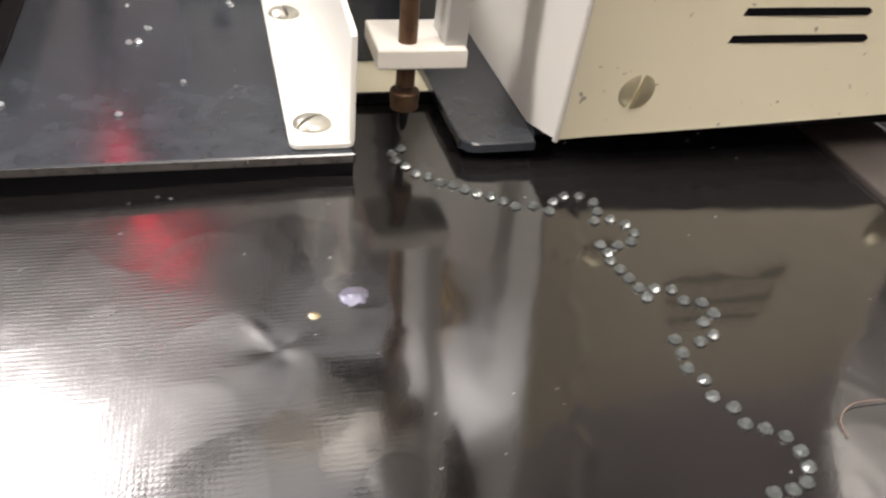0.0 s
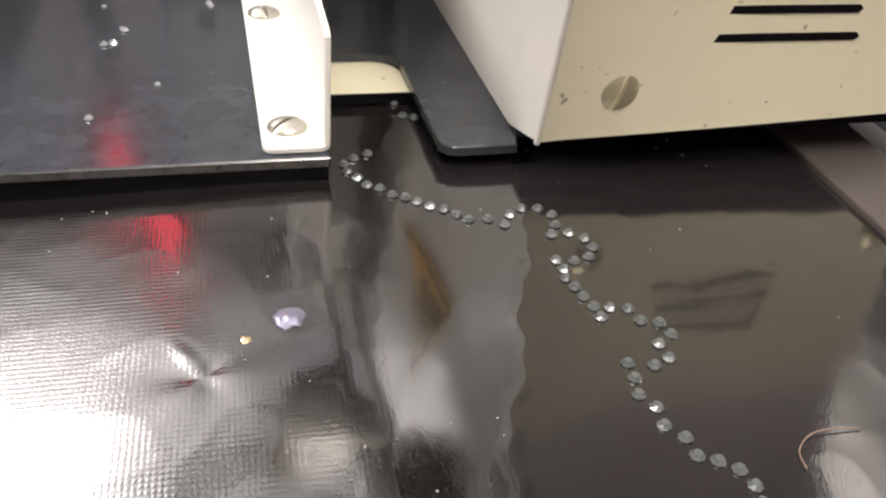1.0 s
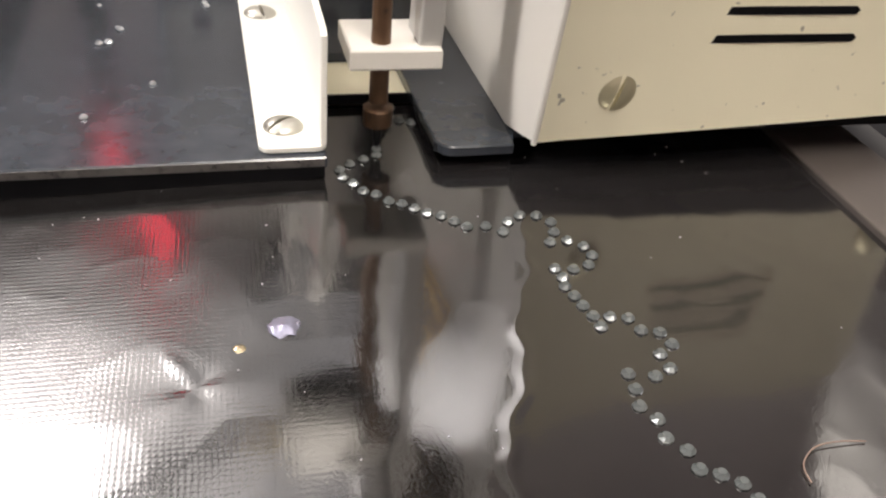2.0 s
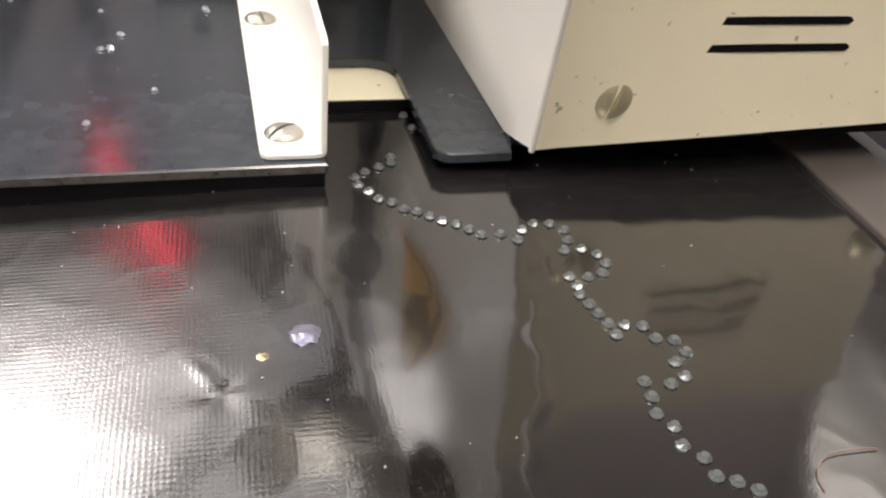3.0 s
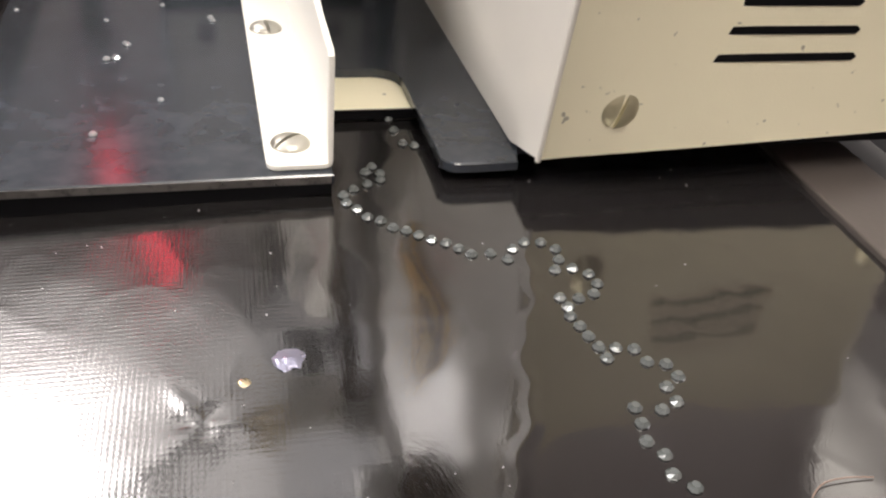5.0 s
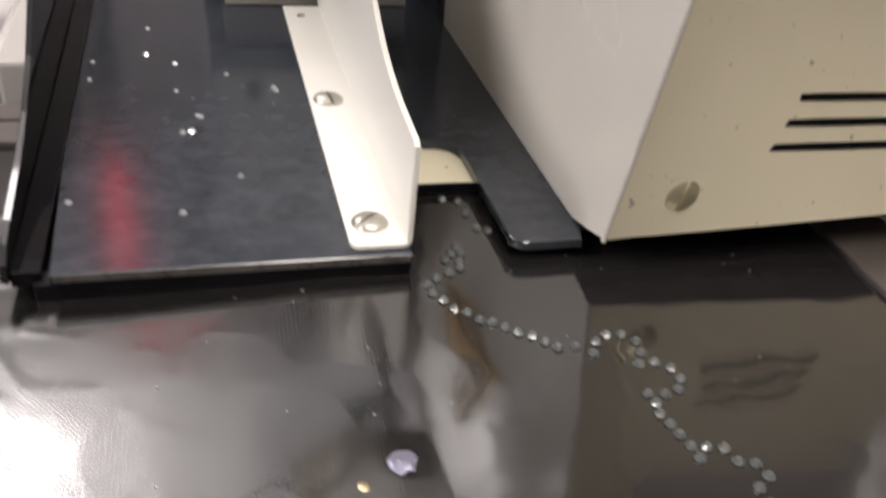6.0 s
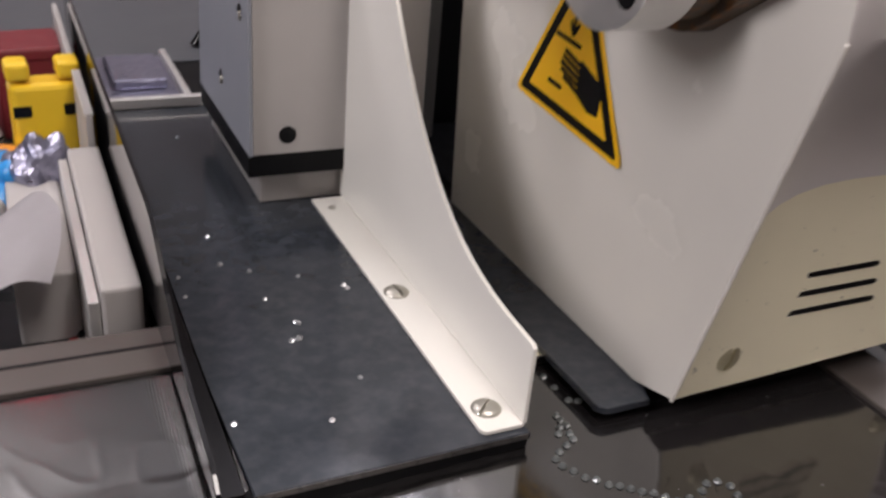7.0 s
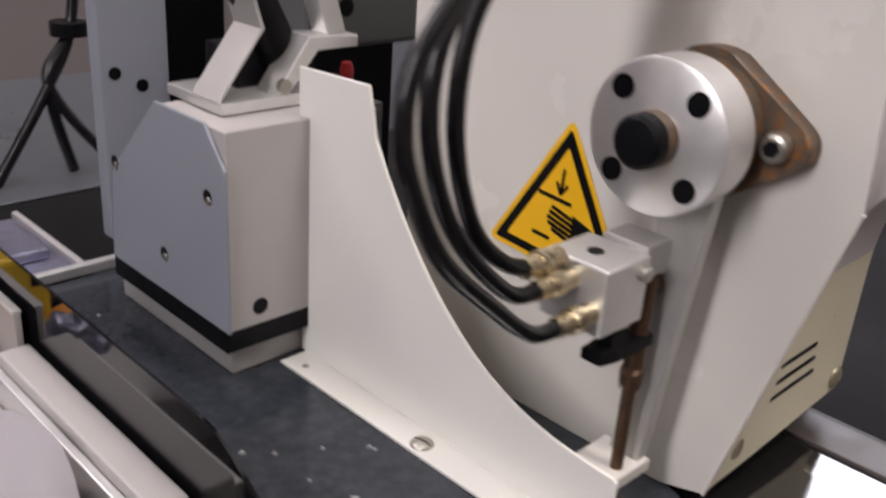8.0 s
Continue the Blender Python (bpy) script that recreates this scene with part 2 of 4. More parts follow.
def box(x0, x1, y0, y1, z0, z1, bevel=0.0, segments=2):
    bm = bmesh.new()
    bmesh.ops.create_cube(bm, size=1)
    for v in bm.verts:
        v.co = Vector((x0 if v.co.x < 0 else x1, y0 if v.co.y < 0 else y1, z0 if v.co.z < 0 else z1))
    if bevel:
        bmesh.ops.bevel(bm, geom=list(bm.edges), offset=bevel, segments=segments, affect="EDGES", profile=0.5)
    return bm


def prism(points, axis, a, b, bevel=0.0, segments=2):
    """A flat outline (pairs in the two other axes, in order) drawn out along an axis from a to b."""
    bm = bmesh.new()

    def at(p, d):
        return Vector({"x": (d, p[0], p[1]), "y": (p[0], d, p[1]), "z": (p[0], p[1], d)}[axis])
    low = [bm.verts.new(at(p, a)) for p in points]
    high = [bm.verts.new(at(p, b)) for p in points]
    bm.faces.new(low), bm.faces.new(high)
    for i in range(len(points)):
        j = (i + 1) % len(points)
        bm.faces.new((low[i], low[j], high[j], high[i]))
    if bevel:
        edges = [e for e in bm.edges if len({round(axis_value(v, axis), 6) for v in e.verts}) == 1]
        bmesh.ops.bevel(bm, geom=edges, offset=bevel, segments=segments, affect="EDGES", profile=0.5)
    return bm


def axis_value(v, axis):
    return {"x": v.co.x, "y": v.co.y, "z": v.co.z}[axis]


def turned(profile, axis, centre, seg=32):
    """A body of revolution: profile of (along, radius) about an axis through centre."""
    bm = bmesh.new()
    rings = []
    for d, r in profile:
        ring = []
        for k in range(seg):
            c, s = r * math.cos(2 * math.pi * k / seg), r * math.sin(2 * math.pi * k / seg)
            q = {"x": (d, c, s), "y": (c, d, s), "z": (c, s, d)}[axis]
            ring.append(bm.verts.new(Vector(q) + Vector(centre)))
        rings.append(ring)
    for r0, r1 in zip(rings, rings[1:]):
        for k in range(seg):
            bm.faces.new((r0[k], r0[(k + 1) % seg], r1[(k + 1) % seg], r1[k]))
    bm.faces.new(rings[0]), bm.faces.new(rings[-1])
    return bm


def tube(points, radius, seg=12, steps=10):
    """A round hose through points, smoothed."""
    pts = [Vector(p) for p in points]
    path = []
    for i in range(len(pts) - 1):
        p0, p1, p2, p3 = pts[max(i - 1, 0)], pts[i], pts[i + 1], pts[min(i + 2, len(pts) - 1)]
        for k in range(steps):
            t = k / steps
            path.append(0.5 * ((2 * p1) + (p2 - p0) * t + (2 * p0 - 5 * p1 + 4 * p2 - p3) * t * t + (3 * p1 - p0 - 3 * p2 + p3) * t ** 3))
    path.append(pts[-1])
    bm = bmesh.new()
    rings, side = [], None
    for i, c in enumerate(path):
        way = (path[min(i + 1, len(path) - 1)] - path[max(i - 1, 0)]).normalized()
        if side is None:
            side = way.orthogonal().normalized()
        side = (side - way * side.dot(way)).normalized()
        up = way.cross(side)
        rings.append([bm.verts.new(c + radius * (math.cos(2 * math.pi * k / seg) * side + math.sin(2 * math.pi * k / seg) * up)) for k in range(seg)])
    for r0, r1 in zip(rings, rings[1:]):
        for k in range(seg):
            bm.faces.new((r0[k], r0[(k + 1) % seg], r1[(k + 1) % seg], r1[k]))
    bm.faces.new(rings[0]), bm.faces.new(rings[-1])
    return bm


def arc(cx, cy, r, a0, a1, n=6):
    return [(cx + r * math.cos(radians(a0 + (a1 - a0) * k / n)), cy + r * math.sin(radians(a0 + (a1 - a0) * k / n))) for k in range(n + 1)]


def screw(parent, x, y, z, r, axis, mat, turn=30, label="slotted pan-head screw", name="screw"):
    """A slotted domed screw head: two half domes beside a sunk slot."""
    bm = bmesh.new()
    seg, rings = 28, 7
    verts = []
    for i in range(rings + 1):
        a = math.pi / 2 * i / rings
        rr, h = r * math.cos(a * 0.97), 0.42 * r * math.sin(a)
        verts.append([bm.verts.new((rr * math.cos(2 * math.pi * k / seg), rr * math.sin(2 * math.pi * k / seg), h)) for k in range(seg)])
    for r0, r1 in zip(verts, verts[1:]):
        for k in range(seg):
            bm.faces.new((r0[k], r0[(k + 1) % seg], r1[(k + 1) % seg], r1[k]))
    bm.faces.new(verts[-1])
    for cut in (-0.11 * r, 0.11 * r):
        bmesh.ops.bisect_plane(bm, geom=bm.verts[:] + bm.edges[:] + bm.faces[:], plane_co=(0, cut, 0), plane_no=(0, 1, 0))
    for v in bm.verts:
        if abs(v.co.y) < 0.105 * r and v.co.z > 0.16 * r:
            v.co.z = 0.16 * r
    inner = [f for f in bm.faces if all(abs(v.co.y) <= 0.111 * r for v in f.verts)]
    res = bmesh.ops.extrude_face_region(bm, geom=inner)
    for v in [g for g in res["geom"] if isinstance(g, bmesh.types.BMVert)]:
        v.co.z = max(0.02 * r, v.co.z - 0.2 * r)
    bmesh.ops.delete(bm, geom=inner, context="FACES")
    m = {"z": pose(x, y, z, 0, 0, turn), "-y": pose(x, y, z, 90, 0, 0) @ pose(0, 0, 0, 0, 0, turn), "-x": pose(x, y, z, 0, -90, 0) @ pose(0, 0, 0, 0, 0, turn)}[axis]
    bmesh.ops.transform(bm, matrix=m, verts=bm.verts)
    return part(name, bm, mat, parent, label)


# ---------------------------------------------------------------- room and tables
FLOOR_Z, TABLE_Z = -0.80, -0.06


def room():
    x0, x1, y0, y1, z1 = -2.6, 3.0, -2.4, 3.6, 2.4
    tagged(finish("floor", box(x0, x1, y0, y1, FLOOR_Z - 0.1, FLOOR_Z), FLOOR), "dark grey workshop floor", "floor", kind="structure")
    tagged(finish("ceiling", box(x0, x1, y0, y1, z1, z1 + 0.1), CEIL), "white workshop ceiling", "ceiling", kind="structure")
    for name, b in (("wall_north", (x0, x1, y1, y1 + 0.1)), ("wall_south", (x0, x1, y0 - 0.1, y0)),
                    ("wall_west", (x0 - 0.1, x0, y0, y1)), ("wall_east", (x1, x1 + 0.1, y0, y1))):
        tagged(finish(name, box(*b, FLOOR_Z, z1), WALL), "pinkish grey painted wall", "wall", kind="structure")


def work_table():
    t = thing("work_table", pose(0, 0, FLOOR_Z), "wide grey laminate work table under the machine", "table")
    h = TABLE_Z - FLOOR_Z
    part("tabletop", box(-1.1, 1.1, -0.55, 1.25, h - 0.03, h, 0.003), TABLE, t)
    # overlay added so the far tabletop looks lit, paler than the near part
    part("rear_top", box(-1.09, 1.09, 0.74, 1.24, h, h + 0.0025, 0.001), REAR_TOP, t, "glossy far tabletop, lighter grey overlay")
    for x in (-1.0, 1.0):
        for y in (-0.45, 1.15):
            part("leg", box(x - 0.03, x + 0.03, y - 0.03, y + 0.03, 0, h - 0.03, 0.003), BLACK, t)


def slide_bed():
    t = thing("slide_bed", pose(0, 0, TABLE_Z), "dark flat bed under the transfer film", "machine bed")
    part("slab", box(-0.34, 0.24, -0.48, 0.128, 0, -TABLE_Z - 0.008, 0.002), BED, t)


# ---------------------------------------------------------------- the film on its frame
FILM_STEPS = [(-0.07, 5.0, 8.6), (0.63, 0.5, 7.6), (1.33, -4.2, 5.0), (2.03, -4.8, 1.3), (3.765, 0.0, 0.0), (4.465, -2.8, -3.7),
              (5.15, -6.4, -4.0), (5.835, -5.7, -7.7), (6.54, -5.5, -11.3), (7.245, -2.2, -14.2), (7.945, 1.8, -16.6)]
NEEDLE = (0.0312, 0.0003)
HEADINGS = [-138, -85, -56, -64, -33, -54, -28, -41, -41, -30, -47, -48, -3, -39, 60, 33, -3, -48, -99, -120, 3, -41, -81, -122, -163, 170,
            -80, -101, -75, -79, -75, -84, 43, -13, -75, -18, -77, -145, -87, -156, 165, -94, -103, -61, -96, -53, -88, -28, -41,
            -75, -101, -126, -161, -179]
PITCHES = [50, 47, 49, 55, 44, 53, 42, 44, 44, 45, 47, 45, 58, 56, 60, 55, 53, 52, 55, 58, 55, 52, 50, 53, 54, 53,
           45, 42, 46, 44, 47, 46, 54, 49, 55, 49, 50, 58, 54, 54, 67, 54, 58, 53, 59, 55, 56, 46, 48, 49, 48, 50, 45, 48]


def film_at(t):
    """Where the film frame lies at t: it holds while the nozzle is down and steps on as the arm swings up."""
    x, y = FILM_STEPS[0][1:]
    for (ta, xa, ya), (_, xb, yb) in zip(FILM_STEPS, FILM_STEPS[1:]):
        k = min(1, max(0, (t - ta - 0.075) / 0.09))
        if t > ta + 0.075:
            x, y = xa + (xb - xa) * k, ya + (yb - ya) * k
    return x / 1000, y / 1000


def wrinkle(x, y):
    z = 0.00035 * noise.noise(Vector((x * 16, y * 12, 1.3))) + 0.00012 * noise.noise(Vector((x * 55, y * 40, 4.1)))
    # overlapping sheet edge that runs from the notch toward the front
    fold = 0.0723 + 0.345 * (y + 0.0559) + 0.0016 * math.sin(y * 150) + 0.0008 * math.sin(y * 410 + 1)
    here = min(1, max(0, (-0.02 - y) / 0.03))
    z += 0.00030 * math.exp(-((x - fold) / 0.0015) ** 2) * here
    z += 0.00016 * here / (1 + math.exp((x - fold) / 0.0008))
    # soft blister, and a dent with a sharp crease
    z += 0.00012 * math.exp(-(((x - 0.024) / 0.012) ** 2 + ((y + 0.130) / 0.016) ** 2))
    d = math.hypot(x + 0.024, y + 0.1078)
    z -= 0.00020 * math.exp(-(d / 0.005) ** 2)
    ang = math.atan2(y + 0.1078, x + 0.024)
    z += 0.00009 * math.exp(-(d / 0.04) ** 2) * math.cos(3 * ang + 0.6)
    along, off = (-0.46 * (x + 0.024) + 0.89 * (y + 0.1078)), (0.89 * (x + 0.024) + 0.46 * (y + 0.1078))
    z += 0.00022 * math.exp(-(off / 0.0014) ** 2) * max(0, 1 - abs(along - 0.008) / 0.011)
    # crumpled side strip and rear edge
    side = min(1, max(0, (-0.092 - x) / 0.03))
    z += (0.00005 + 0.00022 * side) * (1 - abs(noise.noise(Vector((x * 62, y * 48, 9.7))))) ** 6
    z += 0.00016 * side * noise.noise(Vector((x * 24, y * 14, 3.3)))
    edge = min(1, max(0, (0.07 - y) / 0.06))
    k = min(1, max(0, (0.020 - x) / 0.12))
    low = 0.0024 * k * k * (3 - 2 * k) * min(1, max(0, (0.09 - y) / 0.06))
    return z * edge - low


def film_frame():
    x, y = film_at(0)
    t = thing("film_frame", pose(x, y, 0), "sliding frame with glossy clear film full of crystals", "film frame")
    me = bpy.data.meshes.new("film")
    xs, ys = np.linspace(-0.31, 0.186, 390), np.linspace(-0.43, 0.100, 410)
    verts = [(a, b, wrinkle(a, b)) for b in ys for a in xs]
    w = len(xs)
    faces = [(j * w + i, j * w + i + 1, (j + 1) * w + i + 1, (j + 1) * w + i) for j in range(len(ys) - 1) for i in range(w - 1)]
    me.from_pydata(verts, [], faces)
    me.materials.append(FILM)
    for f in me.polygons:
        f.use_smooth = True
    film = new("film", me)
    film.parent = t
    film["label"] = "wrinkled glossy clear film over a dark backing"
    for name, b in (("rail", (-0.325, 0.215, 0.094, 0.128)), ("rail", (-0.325, 0.215, -0.445, -0.415)),
                    ("rail", (-0.325, -0.295, -0.414, 0.093)), ("rail", (0.183, 0.215, -0.414, 0.093))):
        part(name, box(*b, -0.0075, 0.0025, 0.0008), RAIL, t, "grey frame rail")
    part("groove", box(-0.32, 0.21, 0.1115, 0.1135, 0.002, 0.00275), BLACK, t)
    # the crystals set so far
    px, py = 0.0257, -0.0100
    spots = [(px, py)]
    for a, tenths in zip(HEADINGS, PITCHES):
        step = tenths / 10000
        px, py = px + step * math.cos(radians(a)), py + step * math.sin(radians(a))
        spots.append((px, py))
    for q in ((0.0400, 0.0415), (0.0460, 0.0390), (0.0465, 0.0300), (0.0478, 0.0196), (0.0515, 0.0176)):
        spots.append(q)
    me = crystal_mesh()
    for i, (a, b) in enumerate(spots):
        shared("crystal", me, film, pose(a, b, wrinkle(a, b) - 0.0001, 0, 0, i * 37))
    # dried drops, a flake of glitter, fibres and grit
    for a, b, r, mat in ((-0.0024, -0.0894, 0.0040, SILVER), (-0.0137, -0.096, 0.0016, BRASS)):
        bm = bmesh.new()
        bmesh.ops.create_icosphere(bm, subdivisions=3, radius=r)
        for v in bm.verts:
            v.co *= 1 + 0.3 * noise.noise(v.co * 500)
            v.co.z *= 0.22
        bmesh.ops.translate(bm, vec=(a, b, wrinkle(a, b)), verts=bm.verts)
        part("drop", bm, mat, film, "dried clear glue drop", True)
    rnd = random.Random(5)
    bm = bmesh.new()
    for _ in range(45):
        a, b, s = rnd.uniform(-0.09, 0.15), rnd.uniform(-0.2, 0.0), rnd.uniform(0.0002, 0.00045)
        m = pose(a, b, wrinkle(a, b) + s * 0.2, rnd.uniform(0, 360), rnd.uniform(0, 360), 0) @ Matrix.Diagonal((s, s * rnd.uniform(0.4, 1), s * 0.6, 1))
        bmesh.ops.create_icosphere(bm, subdivisions=1, radius=1, matrix=m)
    tagged(part("grit", bm, PAPER, film, "pale grit and dust"), kind="stuff")
    part("fibre", tube([(0.1050, -0.1580, 0.0006), (0.1060, -0.1530, 0.0008), (0.1113, -0.1488, 0.0009), (0.118, -0.1480, 0.0010), (0.125, -0.1486, 0.0006)], 0.00017, 6, 6), THREAD, film, "thin brownish thread")
    return t


def crystal_mesh():
    """A flat-back cut stone: a table, a ring of facets and a girdle."""
    bm = bmesh.new()
    n = 8
    rings = [[bm.verts.new((r * math.cos(2 * math.pi * (k + o) / n), r * math.sin(2 * math.pi * (k + o) / n), z)) for k in range(n)]
             for r, z, o in ((0.00178, 0.0, 0), (0.00192, 0.0005, 0), (0.00105, 0.0015, 0.5))]
    for r0, r1 in zip(rings, rings[1:]):
        for k in range(n):
            bm.faces.new((r0[k], r0[(k + 1) % n], r1[(k + 1) % n], r1[k]))
    bm.faces.new(rings[0]), bm.faces.new(rings[-1])
    bmesh.ops.recalc_face_normals(bm, faces=bm.faces)
    me = bpy.data.meshes.new("crystal")
    bm.to_mesh(me)
    bm.free()
    me.materials.append(STONE)
    return me


# ---------------------------------------------------------------- the machine
PLATE_TOP = 0.008
SIDE_X = 0.0715


def side_edge(z):
    """The front edge of the machine's side panel at height z."""
    if z < 0.18:
        return 0.0772 - 0.035 * (z - 0.014), -0.0235 - 0.262 * (z - 0.014)
    return 0.0714, -0.067 + 0.06 * (z - 0.18)


def machine():
    t = thing("setting_machine", pose(0, 0, TABLE_Z), "cream enamelled crystal setting machine with a black base plate", "machine")
    up = -TABLE_Z

    def lift(bm):
        bmesh.ops.translate(bm, vec=(0, 0, up), verts=bm.verts)
        return bm
    # base plate with a notch round the needle
    notch = [(0.0126, -0.0172)] + [(0.0126, 0.064)] + arc(0.038, 0.054, 0.010, 90, 0) + [(0.0488, -0.008)] + arc(0.0545, -0.0085, 0.0055, 180, 270, 4)
    outline = [(-0.101, -0.0178)] + notch + [(0.0745, -0.0137), (0.0770, -0.0020), (0.235, -0.0010), (0.235, 0.42), (0.0, 0.42), (-0.042, 0.40), (-0.103, 0.40), (-0.103, 0.055)]
    plate = part("base_plate", lift(prism(outline, "z", 0.0042, PLATE_TOP, 0.0005, 1)), BLACK_PLATE, t, "scuffed black base plate")
    part("edge_wear", lift(prism([(-0.100, -0.01795), (0.0118, -0.01735), (0.0118, -0.0168), (-0.100, -0.0174)], "z", 0.0049, 0.0075)), WORN, plate, "worn bright plate edge")
    part("front_skirt", lift(prism([(-0.100, -0.0030), (-0.045, -0.0028), (0.012, 0.0006), (0.012, 0.0042), (-0.100, 0.0042)], "y", -0.0165, -0.0120)), BLACK, t)
    part("right_skirt", lift(box(0.0515, 0.074, -0.0105, 0.05, 0.0030, 0.0042)), BLACK, t)
    part("side_step", lift(box(-0.1124, -0.1035, -0.0150, 0.60, 0.0022, 0.0076, 0.0004)), GLOSS_BLACK, t)
    part("side_wall", lift(box(-0.1005, -0.0960, 0.150, 0.40, -0.058, 0.0026, 0.0004)), GLOSS_BLACK, t, "glossy black base side")
    # strip added in the open gap so the film mirrors black here
    part("side_wall", lift(box(-0.1005, -0.0960, -0.0090, 0.149, -0.0028, 0.0020, 0.0004)), GLOSS_BLACK, t, "glossy black base side")
    guard = [(-0.0160, 0.0042), (-0.0175, 0.0070), (-0.0160, 0.0110), (-0.0100, 0.0150), (0.0, 0.0175), (0.030, 0.0215), (0.056, 0.0275), (0.080, 0.0385),
             (0.104, 0.0530), (0.116, 0.0585), (0.130, 0.0600), (0.600, 0.0600), (0.600, -0.050), (0.150, -0.050), (0.140, 0.0042)]
    part("side_guard", lift(prism(guard, "x", -0.1145, -0.1125, 0.0003, 1)), GLOSS_BLACK, t, "upright glossy black acrylic side guard")
    part("foot", lift(box(-0.106, -0.098, -0.0172, -0.0095, -0.0048, 0.0042, 0.001)), BLACK, t)
    part("ledge", lift(box(0.008, 0.058, 0.036, 0.078, 0.0022, 0.0040, 0.0003)), CREAM_WARM, t, "cream ledge below the notch")
    part("ledge_rim", lift(box(0.008, 0.058, 0.0345, 0.0358, 0.0006, 0.0041)), BLACK, t)
    part("pedestal", box(-0.09, 0.23, 0.20, 0.42, 0, up + 0.004, 0.002), BLACK, t)
    part("under_base", lift(box(0.0785, 0.232, -0.010, 0.41, 0.0082, 0.0165, 0.0006)), BLACK, t)
    # cover: side panel, front panel with a flare at its edge, back, top
    zs = [0.0140 + 0.1660 * k / 14 for k in range(15)] + [0.20, 0.24, 0.30, 0.36, 0.42]

    def side_x(z):
        return SIDE_X + 0.035 * max(0.0, 0.125 - z)

    bm = bmesh.new()
    cols = []
    for i, z in enumerate(zs):
        ex, ey = side_edge(z)
        low = PLATE_TOP + 0.0002 if i == 0 else z
        sx = side_x(z)
        row = [(sx + 0.003, 0.2012, low), (sx, 0.198, low), (sx, 0.130, low), (sx, 0.05, low), (sx, 0.0, low if i else 0.0085)]
        row += [(sx + (ex - sx) * q, ey * q, low + (z - low) * q) for q in (0.5, 0.8, 1.0)]
        top = min(1, max(0, (z - 0.10) / 0.08))
        fy = -0.0245 + top * top * (ey + 0.004 + 0.0245)
        for q in (0.015, 0.04, 0.15, 0.3, 0.5, 0.75, 1.0):
            row.append((ex + (0.145 - ex) * q, fy + (ey - fy) * (1 - q) ** 2 - 0.0005 * (q < 0.1), z + (0.045 * (0.145 - ex) if i == 0 else 0.0012) * q))
        rise = 0.045 if i == 0 else 0.0
        lip = z + (0.045 * (0.145 - ex) if i == 0 else 0.0012)
        row += [(0.19, fy, lip + 0.045 * rise), (0.226, fy, lip + 0.081 * rise), (0.232, fy + 0.002, lip + 0.087 * rise),
                (0.2345, fy + 0.006, lip + 0.09 * rise), (0.235, 0.05, lip + 0.09 * rise), (0.235, 0.2012, lip + 0.09 * rise)]
        cols.append([bm.verts.new((a, b, c + up)) for a, b, c in row])
    n = len(cols[0])
    for c0, c1 in zip(cols, cols[1:]):
        for k in range(n):
            f = bm.faces.new((c0[k], c0[(k + 1) % n], c1[(k + 1) % n], c1[k]))
            f.material_index = 0 if not 7 <= k < n - 1 else 1 if c1[k].co.z < up + 0.112 else 2
    bm.faces.new(cols[-1])
    cover = part("cover", bm, [CREAM, CREAM_WARM, GREY_PANEL], t, "pale enamelled sheet cover, front worn and specked", True)
    rim = [(side_edge(0.0135 + 0.0166 * k)[0], side_edge(0.0135 + 0.0166 * k)[1] - 0.0003, 0.0135 + 0.0166 * k + up) for k in range(11)]
    part("folded_rim", tube(rim, 0.0010, 10, 3), CREAM, cover, "rounded folded sheet edge", True)
    for z in (0.0665, 0.0573, 0.0482):
        x0 = 0.127 + (0.0573 - z) * 0.2
        part("vent_slot", lift(prism([(x0, z - 0.0013), (x0 + 0.051, z - 0.0013), (x0 + 0.0525, z), (x0 + 0.051, z + 0.0013), (x0, z + 0.0013)], "y", -0.0249, -0.0235)), BLACK, cover)
    screw(cover, 0.101, -0.0246, 0.032 + up, 0.0071, "-y", BRASS_SCREW, 75)
    screw(cover, 0.218, -0.0246, 0.030 + up, 0.0071, "-y", BRASS_SCREW, 20)
    # guard bracket: flange on the plate and a curved upright web
    web = [(-0.0135, 0.0102), (-0.0135, 0.046)] + [(-0.011, 0.0475)]
    for k in range(1, 17):
        s = k / 16
        web.append((-0.011 + 0.171 * s ** 0.93, 0.0475 + 0.114 * s ** 2.35))
    web += [(0.166, 0.189), (0.226, 0.187), (0.222, 0.0102)]
    br = part("guard_bracket", lift(prism(web, "x", 0.0108, 0.0128, 0.0004, 1)), WHITE, t, "white enamelled curved guard bracket")
    foot = arc(-0.0045, -0.0105, 0.0035, 180, 270, 4) + arc(0.0095, -0.0105, 0.0035, 270, 360, 4) + [(0.013, 0.218), (-0.008, 0.218)]
    part("flange", lift(prism(foot, "z", PLATE_TOP + 0.0002, PLATE_TOP + 0.0022, 0.0003, 1)), WHITE, br, "white flange bolted to the plate")
    screw(br, 0.0005, 0.0, PLATE_TOP + 0.0022 + up, 0.0065, "z", STEEL, 40)
    screw(br, 0.0, 0.100, PLATE_TOP + 0.0022 + up, 0.0065, "z", STEEL, 100)
    screw(br, 0.0, 0.203, PLATE_TOP + 0.0022 + up, 0.0022, "z", STEEL, 10)
    # two-bolt flange on the side panel, behind the swinging hub
    hy, hz = 0.005, 0.200
    pts = [(hy + dy, hz + dz) for dy, dz in arc(-0.040, 0, 0.010, 120, 240, 6) + arc(0, 0, 0.034, 250, 290, 6) + arc(0.040, 0, 0.010, -60, 60, 6) + arc(0, 0, 0.034, 70, 110, 6)]
